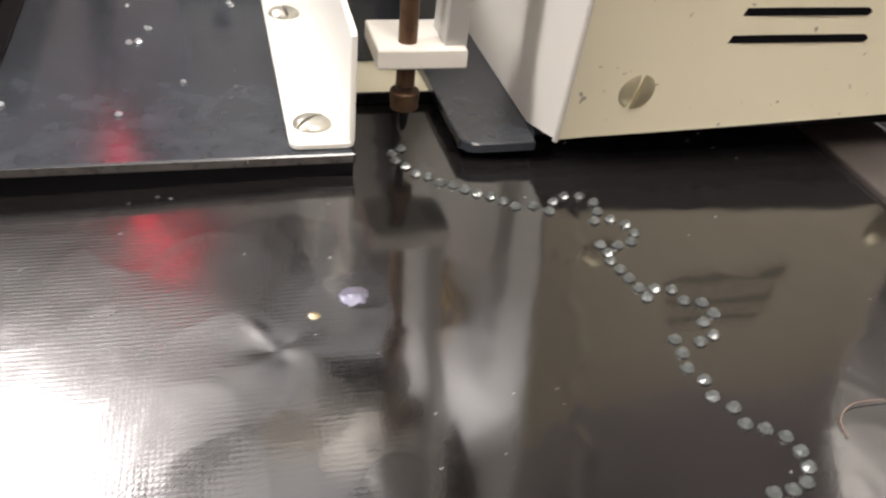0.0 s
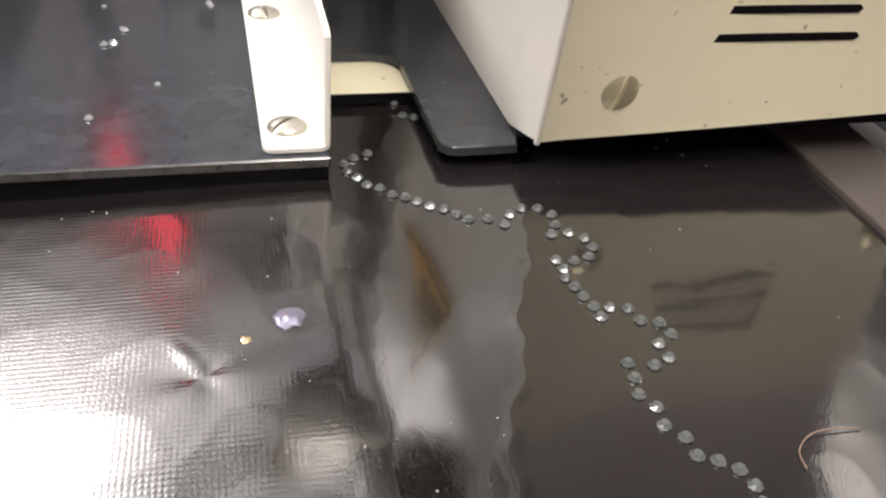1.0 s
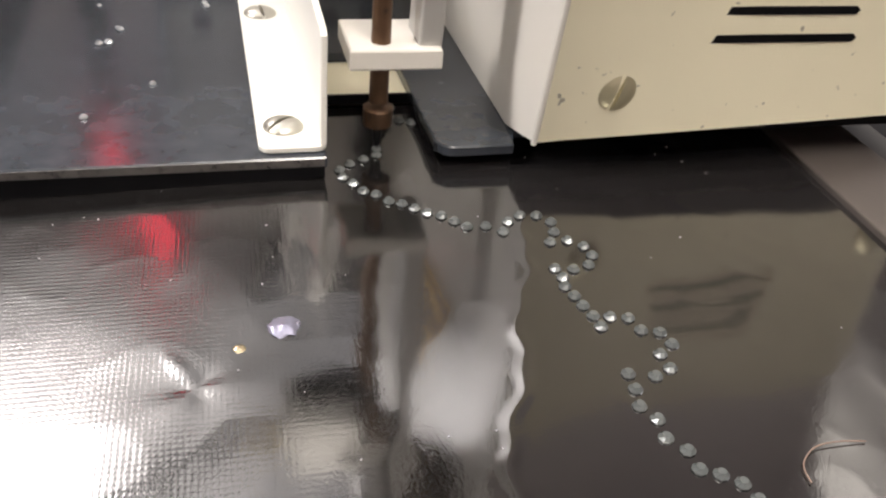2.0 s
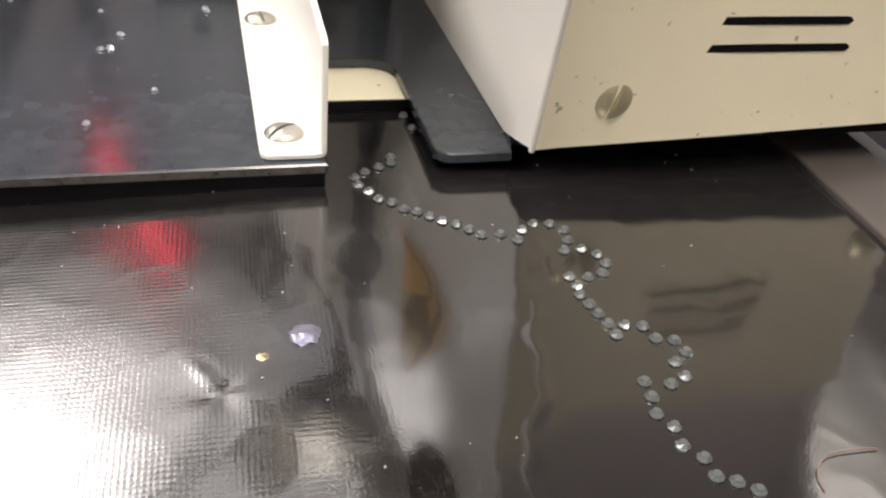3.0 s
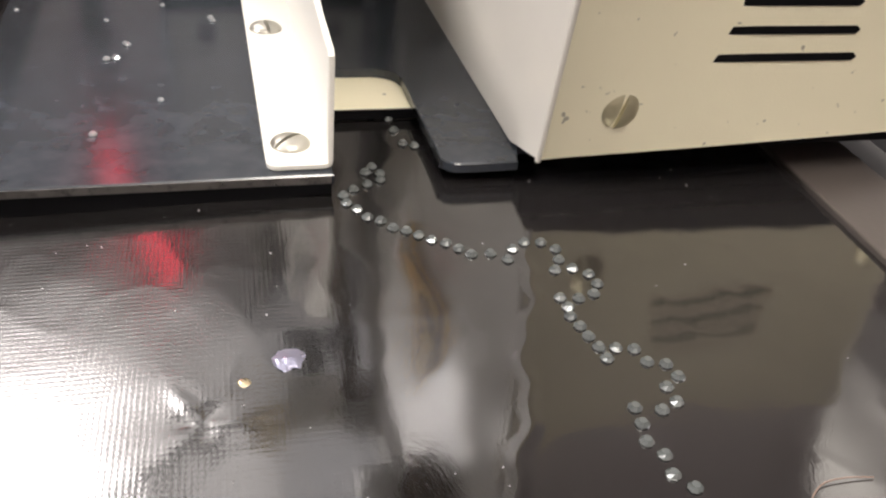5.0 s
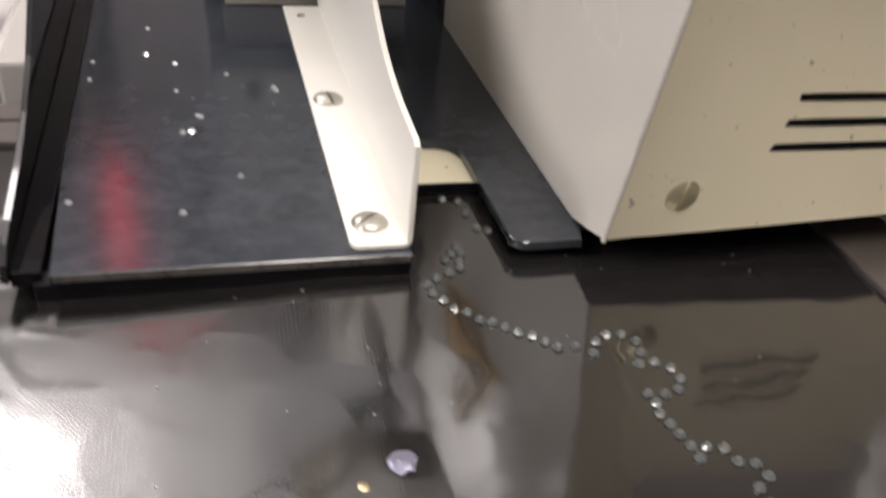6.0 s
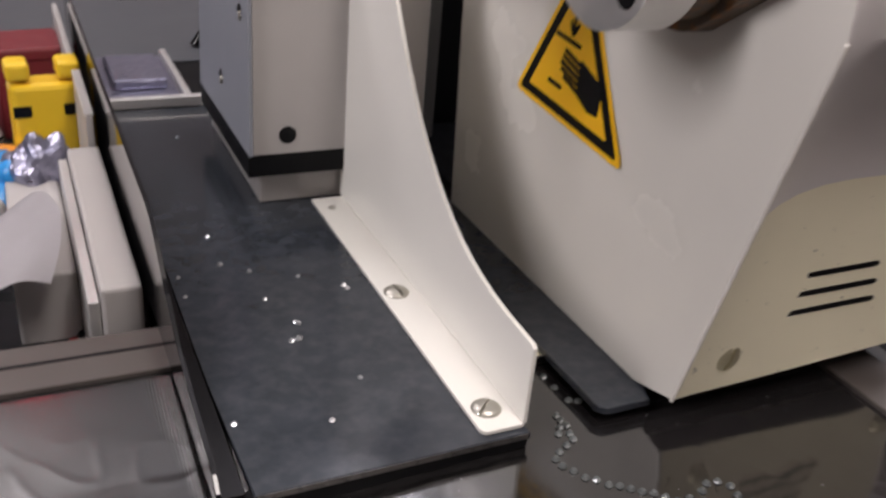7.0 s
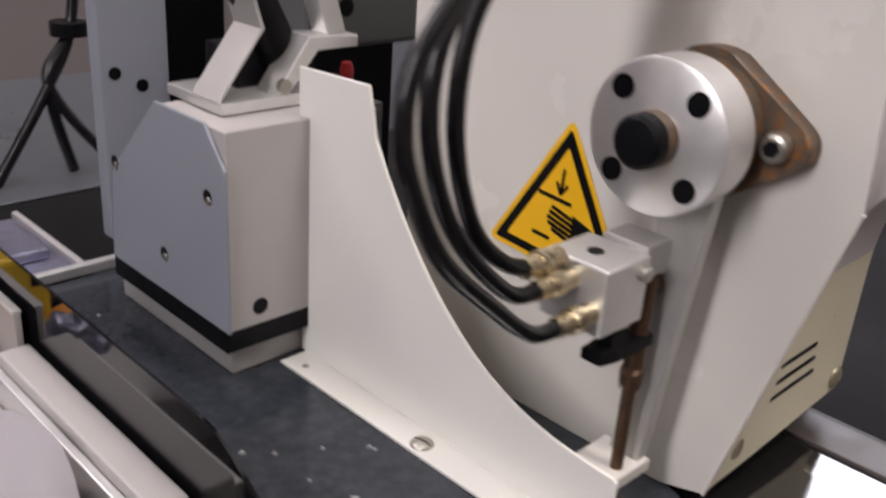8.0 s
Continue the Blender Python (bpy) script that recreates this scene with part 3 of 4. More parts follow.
    fl = part("bearing_flange", lift(prism(pts, "x", 0.0615, SIDE_X + 0.001, 0.0015, 2)), RUST, t, "rust-stained steel bearing flange")
    part("bearing_boss", lift(turned([(0.050, 0.026), (0.052, 0.0285), (0.0625, 0.030)], "x", (0, hy, hz))), RUST, fl, "", True)
    for dy in (-0.0365, 0.0365):
        part("bolt", lift(turned([(0.0545, 0.0045), (0.0555, 0.0062), (0.0615, 0.0065)], "x", (0, hy + dy, hz), 20)), STEEL, fl)
        part("bolt_socket", lift(turned([(0.0541, 0.0036), (0.0546, 0.0036)], "x", (0, hy + dy, hz), 6)), BLACK, fl)
    man = part("manifold", lift(box(-0.030, 0.000, 0.006, 0.040, 0.262, 0.292, 0.0012)), ALU, t, "aluminium hose manifold")
    part("post", lift(box(0.0, SIDE_X + 0.001, 0.022, 0.036, 0.270, 0.286, 0.001)), BEAD_ALU, man)
    for y, z in ((0.030, 0.2665), (0.023, 0.274), (0.011, 0.270)):
        part("hose_end", lift(turned([(-0.064, 0.0046), (-0.050, 0.0046), (-0.0498, 0.0060), (-0.030, 0.0060)], "x", (0, y, z), 14)), BRASS, man, "pale hose end fitting", True)
    warning_sticker(t, up)
    feeder(t, up)
    return t


def warning_sticker(t, up):
    tri = [(0.0305, 0.097), (0.1285, 0.1045), (0.0795, 0.184)]
    c = (sum(p[0] for p in tri) / 3, sum(p[1] for p in tri) / 3)

    def scaled(k, n=5, r=0.1):
        out = []
        for i in range(3):
            a, b, d = Vector(tri[i - 1]), Vector(tri[i]), Vector(tri[(i + 1) % 3])
            for s in range(n + 1):
                u = s / n
                q = (1 - u) ** 2 * b.lerp(a, r) + 2 * u * (1 - u) * b + u * u * b.lerp(d, r)
                out.append((c[0] + k * (q.x - c[0]), c[1] + k * (q.y - c[1])))
        return out

    def flat(points, x):
        bm = prism(points, "x", x, x + 0.0002)
        bmesh.ops.translate(bm, vec=(0, 0, up), verts=bm.verts)
        return bm
    s = part("warning_sticker", flat(scaled(1.0, 5, 0.06), SIDE_X - 0.0006), YELLOW, t, "yellow triangular crush warning sticker")
    part("border", flat(scaled(0.90, 5, 0.03), SIDE_X - 0.0009), BLACK, s, "black border")
    part("panel", flat(scaled(0.72, 5, 0.02), SIDE_X - 0.0012), YELLOW, s)
    # pressed shape between two bars below an arrow; v runs along the base, h up from it
    base, side = Vector(tri[1]), (Vector(tri[0]) - Vector(tri[1])).normalized()
    rise = Vector((-side.y, side.x))
    if rise.dot(Vector(tri[2]) - base) < 0:
        rise = -rise

    def spot(v, h):
        q = base + side * v / 1000 + rise * h / 1000
        return q.x, q.y

    def bar(a, b, w):
        a, b = Vector(spot(*a)), Vector(spot(*b))
        n = (b - a).normalized() * w / 2000
        n = Vector((-n.y, n.x))
        return [tuple(a + n), tuple(b + n), tuple(b - n), tuple(a - n)]
    x = SIDE_X - 0.0015
    part("bar_mark", flat(bar((30, 39), (52, 39), 2.2), x), BLACK, s)
    part("bar_mark", flat(bar((30, 16), (42, 16), 2.2), x), BLACK, s)
    for v, h, ln in ((40, 34, 16), (39, 31, 17), (38, 28, 18), (39, 25, 17), (42, 22, 14)):
        part("finger_mark", flat(bar((v, h), (v + ln, h - 3), 2.2), x), BLACK, s)
    part("palm_mark", flat([spot(*q) for q in ((54, 34), (66, 31), (74, 28), (74, 15), (66, 14), (55, 18))], x), BLACK, s)
    part("arrow_mark", flat(bar((44, 56), (44, 42), 1.8), x), BLACK, s)
    part("arrow_mark", flat(bar((44, 42), (40.5, 48), 1.8), x), BLACK, s)
    part("arrow_mark", flat(bar((44, 42), (47.5, 48), 1.8), x), BLACK, s)


def feeder(t, up):
    def lift(bm):
        bmesh.ops.translate(bm, vec=(0, 0, up), verts=bm.verts)
        return bm
    # feeder housing behind the bracket: light foot, black band, grey side plate, cream box
    f = part("feeder_housing", lift(prism([(0.2155, 0.042), (0.2155, 0.1595), (0.285, 0.1595), (0.343, 0.103), (0.350, 0.042)], "x", -0.0435, 0.060, 0.0006, 1)), BEAM, t, "cream feeder housing with grey side plate")
    part("foot_strip", lift(box(-0.0375, 0.060, 0.2245, 0.36, 0.008, 0.0285, 0.001)), BEAM, f)
    part("band", lift(box(-0.0460, 0.060, 0.2155, 0.352, 0.0285, 0.042, 0.0005)), BLACK, f, "black band")
    side = [(0.2135, 0.042), (0.2135, 0.139), (0.233, 0.161), (0.286, 0.161), (0.345, 0.104), (0.352, 0.042)]
    part("side_plate", lift(prism(side, "x", -0.0462, -0.0438, 0.0004, 1)), GREY_BOX, f, "grey enamelled side plate")
    for y, z in ((0.231, 0.120), (0.283, 0.068), (0.340, 0.110)):
        part("hole", lift(turned([(-0.0466, 0.0042), (-0.0461, 0.0043)], "x", (0, y, z), 16)), BLACK, f)
        part("screw_end", lift(turned([(-0.0472, 0.0022), (-0.0462, 0.0026)], "x", (0, y - 0.0015, z - 0.002), 12)), STEEL, f)
    part("hole", lift(turned([(0.2153, 0.0052), (0.2161, 0.0052)], "y", (-0.0235, 0, 0.053), 18)), BLACK, f)
    part("hole", lift(turned([(0.2153, 0.0052), (0.2161, 0.0052)], "y", (0.044, 0, 0.053), 18)), BLACK, f)
    # what stands on the housing
    part("carriage", lift(box(-0.030, 0.055, 0.240, 0.300, 0.1605, 0.1670, 0.0008)), ALU, f, "aluminium carriage plate")
    part("left_cheek", lift(prism([(-0.030, 0.167), (-0.028, 0.167), (0.001, 0.205), (-0.012, 0.245), (-0.014, 0.245), (-0.001, 0.205)], "y", 0.244, 0.272, 0.0003, 1)), BEAD_ALU, f, "thin bent aluminium cheek")
    part("right_cheek", lift(prism([(0.006, 0.167), (0.016, 0.167), (0.036, 0.191), (0.066, 0.190), (0.066, 0.197), (0.030, 0.199)], "y", 0.242, 0.262, 0.0006, 1)), ALU, f, "bent aluminium bracket")
    part("slanted_plate", lift(prism([(0.046, 0.198), (0.060, 0.198), (0.038, 0.262), (0.024, 0.262)], "y", 0.246, 0.262, 0.0006, 1)), ALU, f)
    bm = turned([(-0.030, 0.010), (-0.028, 0.013), (0.034, 0.013), (0.036, 0.008), (0.060, 0.006)], "z", (0, 0, 0), 24)
    bmesh.ops.transform(bm, matrix=pose(0.014, 0.268, 0.208, 0, -28, 0), verts=bm.verts)
    part("motor", lift(bm), BLACK, f, "black slanted motor", True)
    part("motor_foot", lift(box(-0.004, 0.036, 0.266, 0.300, 0.167, 0.190, 0.002)), BLACK, f)
    part("red_knob", lift(turned([(0.1605, 0.004), (0.172, 0.0045), (0.176, 0.003)], "z", (0.074, 0.262, 0), 14)), RED_PLASTIC, f, "small red knob", True)
    part("dark_tray", lift(box(0.060, 0.0705, 0.222, 0.345, 0.042, 0.1600, 0.001)), DARK_GREY, f)
    part("linkage_bolt", lift(turned([(0.240, 0.0045), (0.2435, 0.0045)], "y", (0.012, 0, 0.172), 8)), STEEL, f)
    part("back_panel", lift(box(0.054, 0.105, 0.452, 0.470, 0.008, 0.420, 0.002)), BLACK, t, "black back panel")
    part("column", lift(box(-0.001, 0.0535, 0.450, 0.466, 0.008, 0.420, 0.001)), GREY_BOX, t, "light grey upright column")
    for x, z in ((0.010, 0.137), (0.031, 0.126)):
        part("hole", lift(turned([(0.4493, 0.0048), (0.4502, 0.0048)], "y", (x, 0, z), 14)), BLACK, t)
    part("hopper", lift(box(0.072, 0.170, 0.300, 0.380, 0.174, 0.300, 0.004)), DARK_GREY, t, "dark feeder hopper")
    part("hopper_hole", lift(turned([(0.2993, 0.006), (0.3003, 0.006)], "y", (0.103, 0, 0.202), 16)), BLACK, t)
    part("hopper_post", lift(box(0.085, 0.155, 0.31, 0.37, 0.008, 0.174)), BLACK, t)


# ---------------------------------------------------------------- the swinging arm
PIVOT = (0.0, 0.005, 0.200)


def swing_arm():
    """Built round its pivot in the pose with the nozzle down."""
    t = thing("swing_arm", pose(*PIVOT), "aluminium swing arm with suction nozzle and black hoses", "machine arm")
    hub = part("hub", turned([(0.0255, 0.031), (0.0267, 0.033), (0.047, 0.033), (0.0485, 0.0315), (0.0486, 0.026)], "x", (0, 0, 0), 48), ALU, t, "turned aluminium hub", True)
    for a in (45, 135, 225, 315):
        q = (0, 0.0252 * math.cos(radians(a)), 0.0252 * math.sin(radians(a)))
        part("bolt_hole", turned([(0.0249, 0.0052), (0.0257, 0.0052)], "x", q, 18), BLACK, hub, "dark bolt hole")
    part("collar", turned([(0.019, 0.0118), (0.0255, 0.0118)], "x", (0, 0, 0), 28), RUST, hub, "", True)
    part("knob", turned([(0.0115, 0.006), (0.012, 0.0095), (0.0135, 0.0112), (0.0195, 0.0116)], "x", (0, 0, 0), 28), BLACK, hub, "black shaft end", True)
    # bar from the hub down to the guide tab
    bar = [(-0.023, -0.022), (0.004, -0.030), (-0.004, -0.090), (0.008, -0.163), (0.008, -0.169), (-0.008, -0.169), (-0.022, -0.032)]
    part("bar", prism(bar, "x", 0.0425, 0.0500, 0.0008, 2), BEAD_ALU, t, "grey aluminium bar")
    tab = [(0.0205, -0.0115), (0.0497, -0.0115), (0.0497, 0.015), (0.0205, 0.015)]
    part("guide_tab", prism(tab, "z", -0.1685, -0.1615, 0.0008, 2), CREAM, t, "pale guide tab round the rod")
    block = part("valve_block", box(-0.006, 0.0245, -0.009, 0.024, -0.079, -0.0485, 0.0012), ALU, t, "aluminium valve block")
    part("bridge", box(0.0245, 0.0432, -0.007, 0.017, -0.062, -0.046, 0.001), BEAD_ALU, t, "pale bridge to the bar")
    part("port", turned([(-0.0488, 0.0036), (-0.0480, 0.0036)], "z", (0.008, 0.008, 0), 18), BLACK, block)
    part("bolt", turned([(-0.0130, 0.0030), (-0.0122, 0.0036), (-0.0090, 0.0036)], "y", (0.019, 0, -0.055), 12), STEEL, block)
    part("stud", turned([(0.0245, 0.0055), (0.0430, 0.0055)], "x", (0, -0.001, -0.069), 16), BRONZE, t, "brown cross stud", True)
    part("lever_post", turned([(-0.0890, 0.0035), (-0.0790, 0.0035)], "z", (0.009, -0.002, 0), 14), BLACK, t)
    part("clamp_lever", prism([(0.000, -0.0075), (0.010, -0.009), (0.035, -0.010), (0.0375, -0.005), (0.035, 0.001), (0.010, 0.004), (0.000, 0.003)], "z", -0.0950, -0.0888, 0.001, 2), BLACK, t, "black clamp lever")
    for k, y, z in ((0.0, 0.016, -0.0500), (0.48, 0.009, -0.0570), (1.0, -0.003, -0.0685)):
        part("fitting", turned([(-0.029, 0.0044), (-0.0205, 0.0048), (-0.020, 0.0058), (-0.0145, 0.0058), (-0.0143, 0.0046), (-0.006, 0.0046)], "x", (0, y, z), 14), BRASS, block, "brass push-in fitting", True)
    return t


SWIVEL = (-0.026, 0.007, -0.061)


def hose_set(arm):
    """Three hoses that swivel in their fittings and so stay upright while the arm swings."""
    joint = new("hose_set")
    joint.parent = arm
    joint.matrix_local = pose(*SWIVEL)
    joint["label"] = "black air hoses curving upward"
    outer = ((-0.044, -0.066), (-0.068, -0.047), (-0.092, -0.024), (-0.106, 0.003), (-0.110, 0.022), (-0.105, 0.042), (-0.088, 0.062))
    inner = ((-0.041, -0.044), (-0.056, -0.030), (-0.065, -0.010), (-0.069, 0.012), (-0.067, 0.034), (-0.060, 0.052), (-0.048, 0.066))
    for k, y, z in ((0.0, 0.016, -0.0500), (0.48, 0.009, -0.0570), (1.0, -0.003, -0.0685)):
        path = [(-0.026, y, z)] + [(a[0] * (1 - k) + b[0] * k, y + 0.009 * i / 6, a[1] * (1 - k) + b[1] * k) for i, (a, b) in enumerate(zip(inner, outer))]
        part("hose", tube([Vector(q) - Vector(SWIVEL) for q in path], 0.0035), RUBBER, joint, "black air hose", True)
    return joint


def nozzle(arm):
    """The rod that slides down through the guide tab."""
    n = new("nozzle")
    n.parent = arm
    x, y = NEEDLE[0], NEEDLE[1] - PIVOT[1]
    n.matrix_local = pose(x, y, 0)
    part("rod", turned([(-0.182, 0.0031), (-0.1225, 0.0031), (-0.122, 0.0052), (-0.1135, 0.0056), (-0.1125, 0.0046), (-0.0665, 0.0046)], "z", (0, 0, 0), 20), BRONZE, n, "brown worn steel rod", True)
    part("sleeve", turned([(-0.1906, 0.0030), (-0.1900, 0.0048), (-0.1842, 0.0050), (-0.1838, 0.0047), (-0.1837, 0.0033)], "z", (0, 0, 0), 20), BRONZE, n, "", True)
    part("tip", turned([(-0.1984, 0.0008), (-0.1960, 0.0014), (-0.1925, 0.0017), (-0.1905, 0.0026)], "z", (0, 0, 0), 16), BLACK, n, "fine dark nozzle tip", True)
    n["label"] = "brown sliding nozzle rod"
    return n


def loose_crystals():
    """Stray stones that lie on the base plate and on the ledge."""
    rnd = random.Random(11)
    me = crystal_mesh()
    me.materials.clear()
    me.materials.append(CLEAR_STONE)
    spots = [(-0.0760, 0.188), (-0.0762, 0.1552), (-0.0635, 0.1443), (-0.0413, 0.1325), (-0.0217, 0.1175), (-0.0630, 0.1150), (-0.0547, 0.0908),
             (-0.0606, 0.0755), (-0.0572, 0.0764), (-0.0537, 0.0892), (-0.0406, 0.0393), (-0.0988, 0.0245), (-0.0987, 0.147), (-0.0987, 0.1275),
             (-0.0655, 0.340), (-0.0209, 0.1141), (-0.0613, 0.0149), (0.022, 0.12)]
    for i, (x, y) in enumerate(spots):
        ob = new("stray_crystal", me)
        s = rnd.uniform(0.6, 0.95)
        ob.matrix_world = pose(x, y, PLATE_TOP, 0, 0, rnd.uniform(0, 360)) @ Matrix.Diagonal((s, s, s, 1))
        tagged(ob, "tiny clear crystal lying loose on the black plate", "crystal", "stray crystals")


# ---------------------------------------------------------------- clutter beside the machine


def clutter():
    z = TABLE_Z
    t = thing("profile_beam", pose(0, 0, z), "white box profile lying along the table", "beam")
    part("web", box(-0.1365, -0.1172, 0.135, 0.322, 0.0, 0.0735, 0.002), BEAM, t)
    part("lower_flange", box(-0.175, -0.1430, 0.205, 0.36, 0.0, 0.048, 0.002), BEAM, t)
    part("lip", box(-0.1425, -0.1370, 0.137, 0.322, 0.0, 0.0665, 0.001), ALU, t, "bare metal lip")
    # crumpled paper sheet that leans on the table
    bm = bmesh.new()
    n = 26
    grid = []
    for j in range(n):
        row = []
        for i in range(n):
            u, v = i / (n - 1), j / (n - 1)
            front = Vector((-0.245, 0.130, -0.010)).lerp(Vector((-0.157, 0.165, 0.004)), u)
            back = Vector((-0.232, 0.190, -0.008)).lerp(Vector((-0.160, 0.275, 0.006)), u)
            q = front.lerp(back, v)
            bow = 4 * v * (1 - v) * u * u
            arch = 4 * u * (1 - u)
            q += Vector((0.011 * bow, 0.004 * noise.noise(Vector((u * 4, v * 2, 2))), 0.012 * bow + 0.010 * arch * (1 - v) + 0.005 * noise.noise(Vector((u * 3, v * 3, 7)))))
            row.append(bm.verts.new(q))
        grid.append(row)
    for j in range(n - 1):
        for i in range(n - 1):
            bm.faces.new((grid[j][i], grid[j][i + 1], grid[j + 1][i + 1], grid[j + 1][i]))
    bmesh.ops.solidify(bm, geom=bm.faces[:], thickness=0.0006)
    tagged(finish("paper_sheet", bm, PAPER, None, "", True), "crumpled white paper sheet curling on the table", "paper")
    t = thing("dark_tray", pose(-0.205, 0.205, z), "black round tray half under the paper", "tray")
    part("dish", turned([(0, 0.058), (0.010, 0.064), (0.0102, 0.060), (0.004, 0.056)], "z", (0, 0, 0), 40), BLACK, t, "", True)
    part("mat", turned([(0.0042, 0.055), (0.0062, 0.055)], "z", (0, 0, 0), 40), BLACK, t)
    # yellow plastic clamp
    t = thing("yellow_clamp", pose(-0.1425, 0.437, z, 0, 0, 4), "yellow plastic clamp with two square holes", "clamp")
    part("body", box(-0.024, 0.024, -0.014, 0.014, 0, 0.083, 0.004), YELLOW_PLASTIC, t)
    for x in (-0.017, 0.017):
        part("jaw", box(x - 0.008, x + 0.008, -0.012, 0.012, 0.085, 0.098, 0.003), YELLOW_PLASTIC, t)
        part("hole", box(x - 0.006, x + 0.006, -0.0146, -0.0138, 0.060, 0.068), BLACK, t)
    t = thing("divider_strip", pose(-0.121, 0.43, z), "upright cream sheet-metal divider strip", "divider")
    part("sheet", box(-0.0022, 0.0022, -0.105, -0.010, 0, 0.092, 0.0006), BEAM, t)
    part("sheet", box(-0.0022, 0.0022, 0.025, 0.20, 0, 0.092, 0.0006), BEAM, t)
    part("cap", box(-0.0030, 0.0030, -0.105, -0.010, 0.0922, 0.0945, 0.0006), ALU, t, "bare metal edge")
    # bright packets and toys
    bm = bmesh.new()
    bmesh.ops.create_uvsphere(bm, u_segments=24, v_segments=14, radius=0.021)
    for v in bm.verts:
        v.co = Vector((v.co.x * 1.25, v.co.y * 0.9, v.co.z)) * (1 + 0.05 * noise.noise(v.co * 40))
    t = thing("toy_ball", pose(-0.176, 0.412, z + 0.0205), "white squashed ball with an orange cap", "toy")
    part("shell", bm, PAPER, t, "", True)
    part("cap", turned([(0.012, 0.0185), (0.016, 0.0165), (0.0195, 0.0115), (0.0215, 0.004)], "z", (0, 0.0, 0.0005), 24), ORANGE, t, "", True)
    part("band", box(-0.004, 0.012, -0.0205, -0.012, -0.014, -0.006, 0.002), MAROON, t)
    for name, b, mat, label in (("purple_box", (-0.182, -0.152, 0.468, 0.484, 0, 0.014), PURPLE, "small purple card box"),
                                ("red_packet", (-0.184, -0.154, 0.442, 0.462, 0, 0.010), RED_PLASTIC, "small flat red packet"),
                                ("maroon_box", (-0.178, -0.120, 0.54, 0.60, 0, 0.075), MAROON, "dark maroon card box"),
                                ("black_case", (-0.34, -0.19, 0.61, 0.73, 0, 0.030), BLACK, "black plastic case on the table")):
        x0, x1, y0, y1, z0, z1 = b
        t = thing(name, pose((x0 + x1) / 2, (y0 + y1) / 2, z, 0, 0, 8), label, "packet")
        w, d = (x1 - x0) / 2, (y1 - y0) / 2
        part("body", box(-w, w, -d, d, z0, z1, 0.004, 3), mat, t)
        part("lid", box(-w - 0.001, w + 0.001, -d - 0.001, d + 0.001, z1 - 0.010, z1 + 0.002, 0.003), mat, t)
    # lumpy blue toy with a grey eye ring and a bright bead
    t = thing("blue_toy", pose(-0.180, 0.368, z), "glossy blue plastic toy with grey eye rings", "toy")
    for name, c, r in (("body", (0, 0, 0.027), (0.030, 0.046, 0.026)), ("ear", (-0.020, -0.022, 0.048), (0.011, 0.012, 0.010)),
                       ("ear", (0.012, -0.022, 0.050), (0.011, 0.012, 0.010)), ("paw", (-0.010, -0.046, 0.012), (0.013, 0.013, 0.012))):
        bm = bmesh.new()
        bmesh.ops.create_uvsphere(bm, u_segments=24, v_segments=14, radius=1)
        for v in bm.verts:
            v.co = Vector((v.co.x * r[0] + c[0], v.co.y * r[1] + c[1], v.co.z * r[2] + c[2]))
        part(name, bm, BLUE_PLASTIC, t, "", True)
    part("eye_ring", turned([(-0.0475, 0.003), (-0.0480, 0.0065), (-0.0440, 0.0085), (-0.0400, 0.008)], "y", (-0.004, 0, 0.034), 20), BEAM, t, "grey eye ring", True)
    part("pupil", turned([(-0.0490, 0.0028), (-0.0470, 0.0032)], "y", (-0.004, 0, 0.034), 14), MAROON, t)
    # small oddments between the paper and the beam
    for name, x, y, r, mat, label in (("red_bead", -0.1480, 0.198, 0.005, RED_PLASTIC, "small red plastic bead"), ("white_bead", -0.1500, 0.190, 0.0045, PAPER, "small white plastic bead"),
                                      ("orange_bead", -0.1500, 0.181, 0.004, ORANGE, "small orange plastic bead")):
        bm = bmesh.new()
        bmesh.ops.create_icosphere(bm, subdivisions=2, radius=r)
        for v in bm.verts:
            v.co = Vector((v.co.x, v.co.y * 1.3, v.co.z + r))
        bead = finish(name, bm, mat, None, "", True)
        bead.matrix_world = pose(x, y, z)
        tagged(bead, label + " lying beside the beam", "bead")
    # red and grey toys farther back
    for name, c, rad, mat, label in (("red_ball", (-0.218, 0.500), 0.033, RED_PLASTIC, "glossy red ball with a dark seam"),
                                     ("grey_toy", (-0.190, 0.510), 0.015, BEAM, "small off-white rounded toy")):
        t = thing(name, pose(*c, z), label, "toy")
        bm = bmesh.new()
        bmesh.ops.create_uvsphere(bm, u_segments=24, v_segments=14, radius=rad)
        for v in bm.verts:
            v.co = v.co * (1 + 0.06 * noise.noise(v.co * 50)) + Vector((0, 0, rad))
        part("shell", bm, mat, t, "", True)
        part("seam", turned([(rad - 0.0012, rad * 1.035), (rad, rad * 1.045), (rad + 0.0012, rad * 1.035)], "z", (0, 0, 0), 24), BLACK, t, "", True)
    t = thing("white_dish", pose(-0.235, 0.66, z + 0.0323), "white shallow dish on the black case", "dish")
    part("bowl", turned([(0.0, 0.026), (0.010, 0.046), (0.0103, 0.043), (0.003, 0.024)], "z", (0, 0, 0), 32), WHITE, t, "", True)
    bm = bmesh.new()
    bmesh.ops.create_icosphere(bm, subdivisions=4, radius=0.023)
    for v in bm.verts:
        v.co = Vector((v.co.x, v.co.y * 0.8, v.co.z * 1.2)) * (1 + 0.35 * noise.noise(v.co * 90))
    bmesh.ops.translate(bm, vec=(-0.152, 0.346, z + 0.046), verts=bm.verts)
    tagged(finish("foil_lump", bm, SILVER), "crumpled silvery foil bundle", "foil")
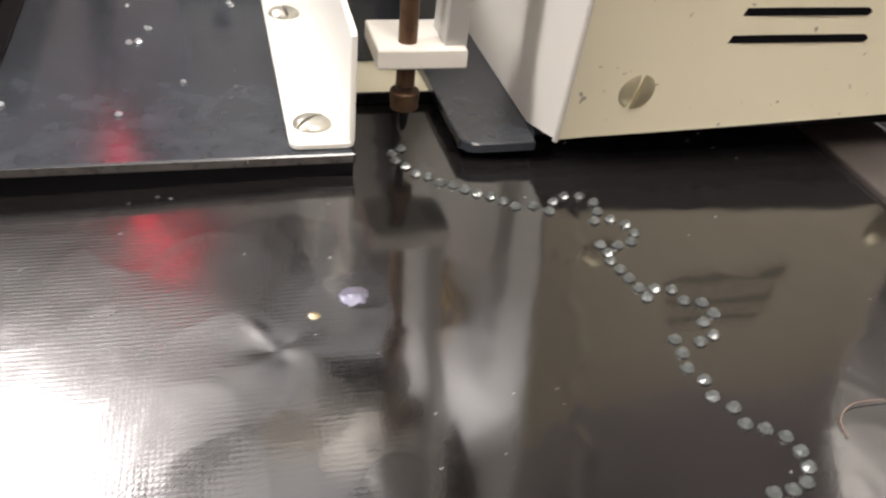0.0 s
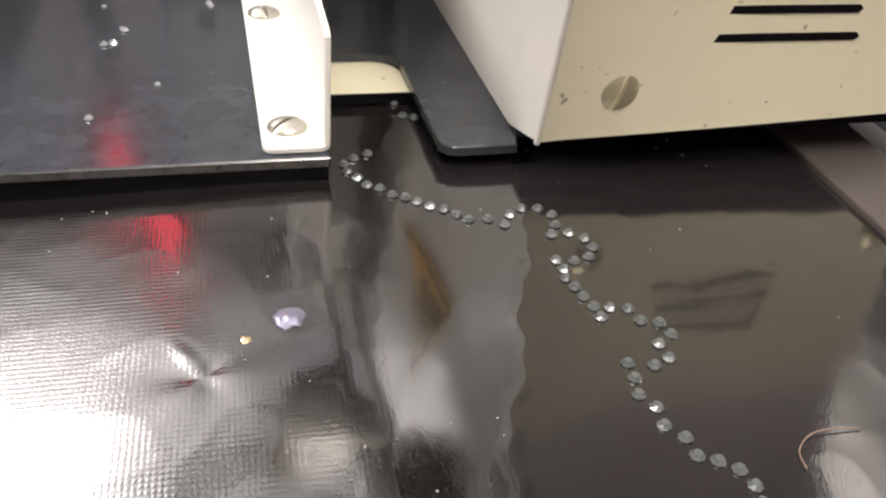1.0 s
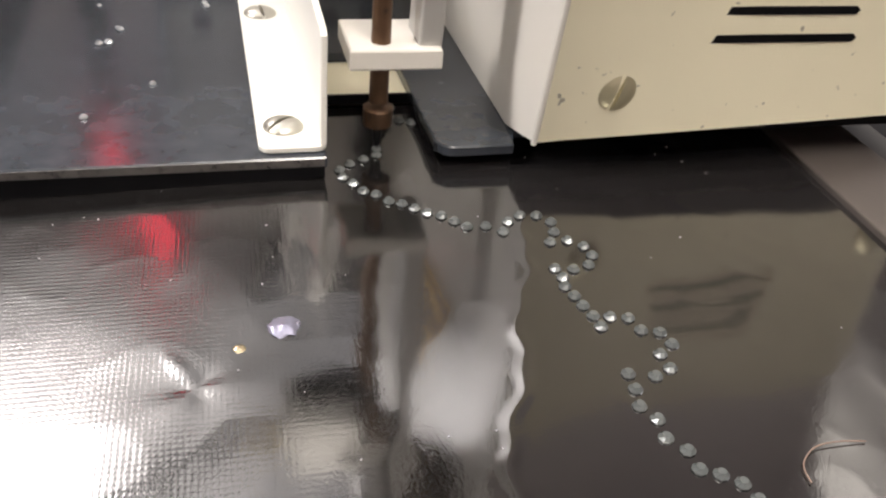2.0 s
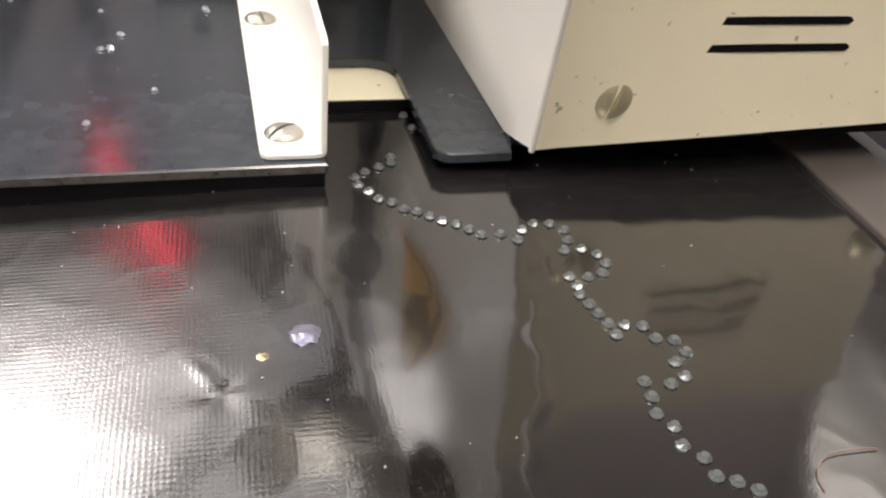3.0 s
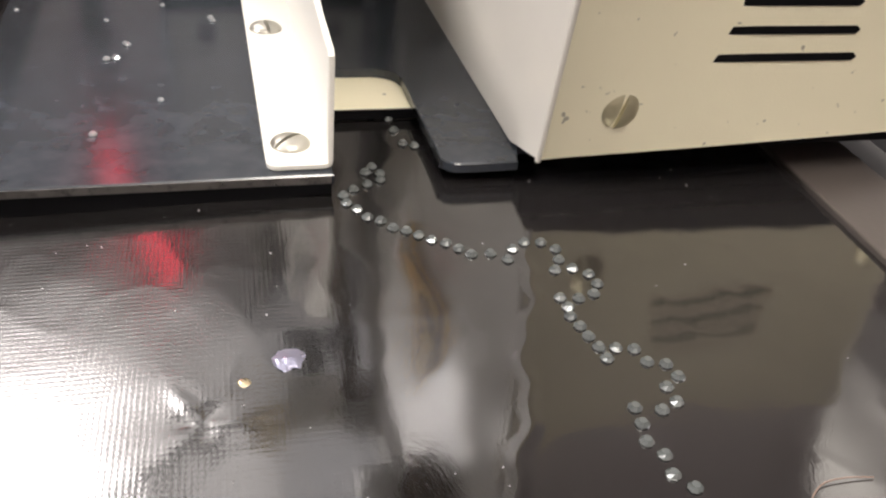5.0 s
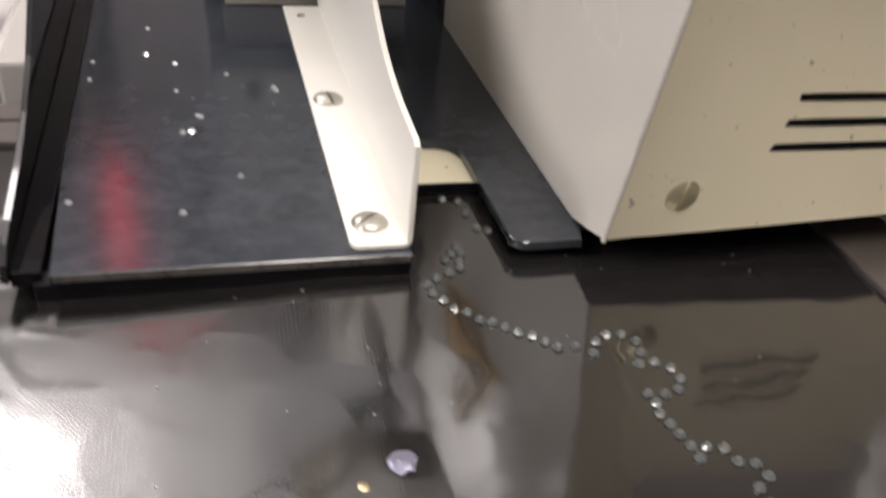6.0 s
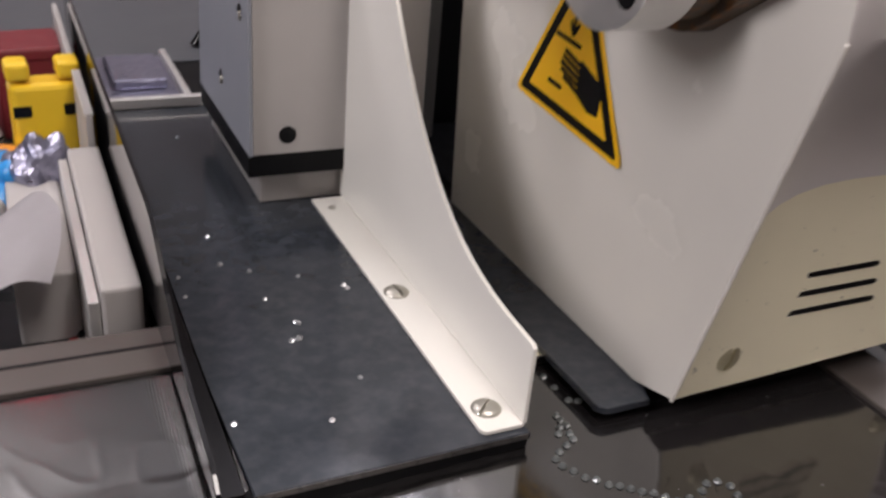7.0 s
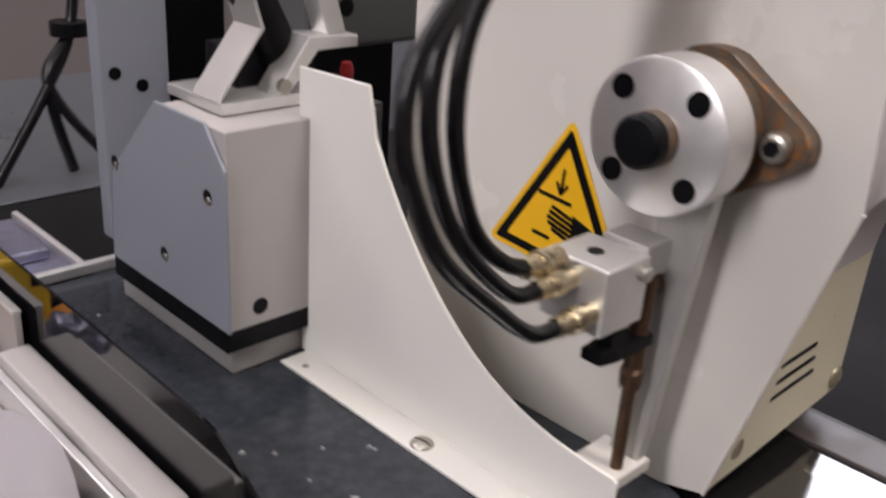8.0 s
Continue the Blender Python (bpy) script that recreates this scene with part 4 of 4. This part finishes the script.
    # clear lidded case on the end of the plate
    t = thing("clear_case", pose(-0.07, 0.43, PLATE_TOP), "open silver framed tray with small packets", "tray")
    part("frame_front", box(-0.032, 0.062, -0.028, -0.021, 0, 0.008, 0.001), ALU, t)
    part("frame_side", box(0.023, 0.028, -0.0205, 0.10, 0, 0.008, 0.001), ALU, t)
    part("bottom", box(-0.030, 0.0225, -0.0205, 0.10, 0, 0.002), SILVER, t)
    part("tray_pack", box(-0.024, 0.016, 0.01, 0.08, 0.0022, 0.010, 0.002), SILVER, t)
    part("support", box(-0.025, 0.020, 0.0, 0.09, TABLE_Z - PLATE_TOP, -0.0002), BLACK, t)
    # tied black cables by the column
    t = thing("cable_bundle", pose(0, 0, z), "black cables tied together, fanned out to the table", "cable")
    for e in ((0.03, 0.79), (0.12, 0.80), (0.165, 0.78)):
        part("cable", tube([(e[0], e[1], 0.003), (0.105, 0.81, 0.10), (0.14, 0.82, 0.165), (0.16, 0.83, 0.30), (0.20, 0.85, 0.48)], 0.006), RUBBER, t, "", True)
    part("tie", turned([(0.150, 0.020), (0.165, 0.020)], "z", (0.137, 0.82, 0), 14), BLACK, t)
    # lit red sign above, seen only mirrored in plate and film
    t = thing("red_sign", pose(-0.195, 1.62, z), "red lit display on a black stand", "display")
    part("pole", box(-0.02, 0.02, -0.405, -0.385, 0.0, 0.66, 0.003), BLACK, t)
    part("case", box(-0.045, 0.045, -0.41, -0.36, 0.66, 1.02, 0.004), BLACK, t)
    part("screen", box(-0.019, 0.019, -0.4125, -0.4105, 0.70, 0.98), RED_GLOW, t)


# ---------------------------------------------------------------- build
room()
work_table()
slide_bed()
FRAME = film_frame()
machine()
ARM = swing_arm()
NOZZLE = nozzle(ARM)
HOSES = hose_set(ARM)
loose_crystals()
clutter()

# crystals that the nozzle sets during the shot
UP = 85.0
DOWNS = [row[0] for row in FILM_STEPS]


def arm_turn(t):
    """Degrees by which the arm is swung up at t."""
    best = UP
    for d in DOWNS:
        s = abs(t - d)
        k = min(1, max(0, (s - 0.085) / 0.115))
        best = min(best, UP * k * k * (3 - 2 * k))
    return best


def plunge(t):
    """How far the nozzle is pushed out."""
    for d in DOWNS:
        if d - 0.035 <= t <= d + 0.045:
            return 0.0
    return 0.0055


def set_crystals():
    me = crystal_mesh()
    made = []
    for k in range(1, len(DOWNS)):
        ob = new("set_crystal", me)
        made.append(tagged(ob, "grey cut crystal carried by the nozzle onto the film", "crystal", "set crystals"))
    return made


SET = set_crystals()


def at_nozzle(t):
    a = radians(arm_turn(t))
    y, z = NEEDLE[1] - PIVOT[1], -0.1998 + plunge(t)
    return pose(NEEDLE[0], PIVOT[1] + y * math.cos(a) - z * math.sin(a), PIVOT[2] + y * math.sin(a) + z * math.cos(a), math.degrees(a), 0, 0)


def motions():
    times = [round(k / 30, 4) for k in range(0, 241)]
    walk(FRAME, [(t, pose(*film_at(t), 0)) for t in times])
    walk(ARM, [(t, pose(*PIVOT, arm_turn(t), 0, 0)) for t in times])
    walk(HOSES, [(t, pose(*SWIVEL, -arm_turn(t), 0, 0)) for t in times])
    walk(NOZZLE, [(t, pose(NEEDLE[0], NEEDLE[1] - PIVOT[1], plunge(t))) for t in times])
    for ob, d in zip(SET, DOWNS[1:]):
        fx, fy = film_at(d)
        rows = []
        for t in times:
            if t <= d - 0.25:
                # waits in the feeder's pick-up place
                m = at_nozzle(d - 0.25)
            elif t <= d:
                m = at_nozzle(t)
            else:
                x, y = film_at(t)
                m = pose(NEEDLE[0] + x - fx, NEEDLE[1] + y - fy, 0.0001)
            rows.append((t, m))
        walk(ob, rows)


motions()
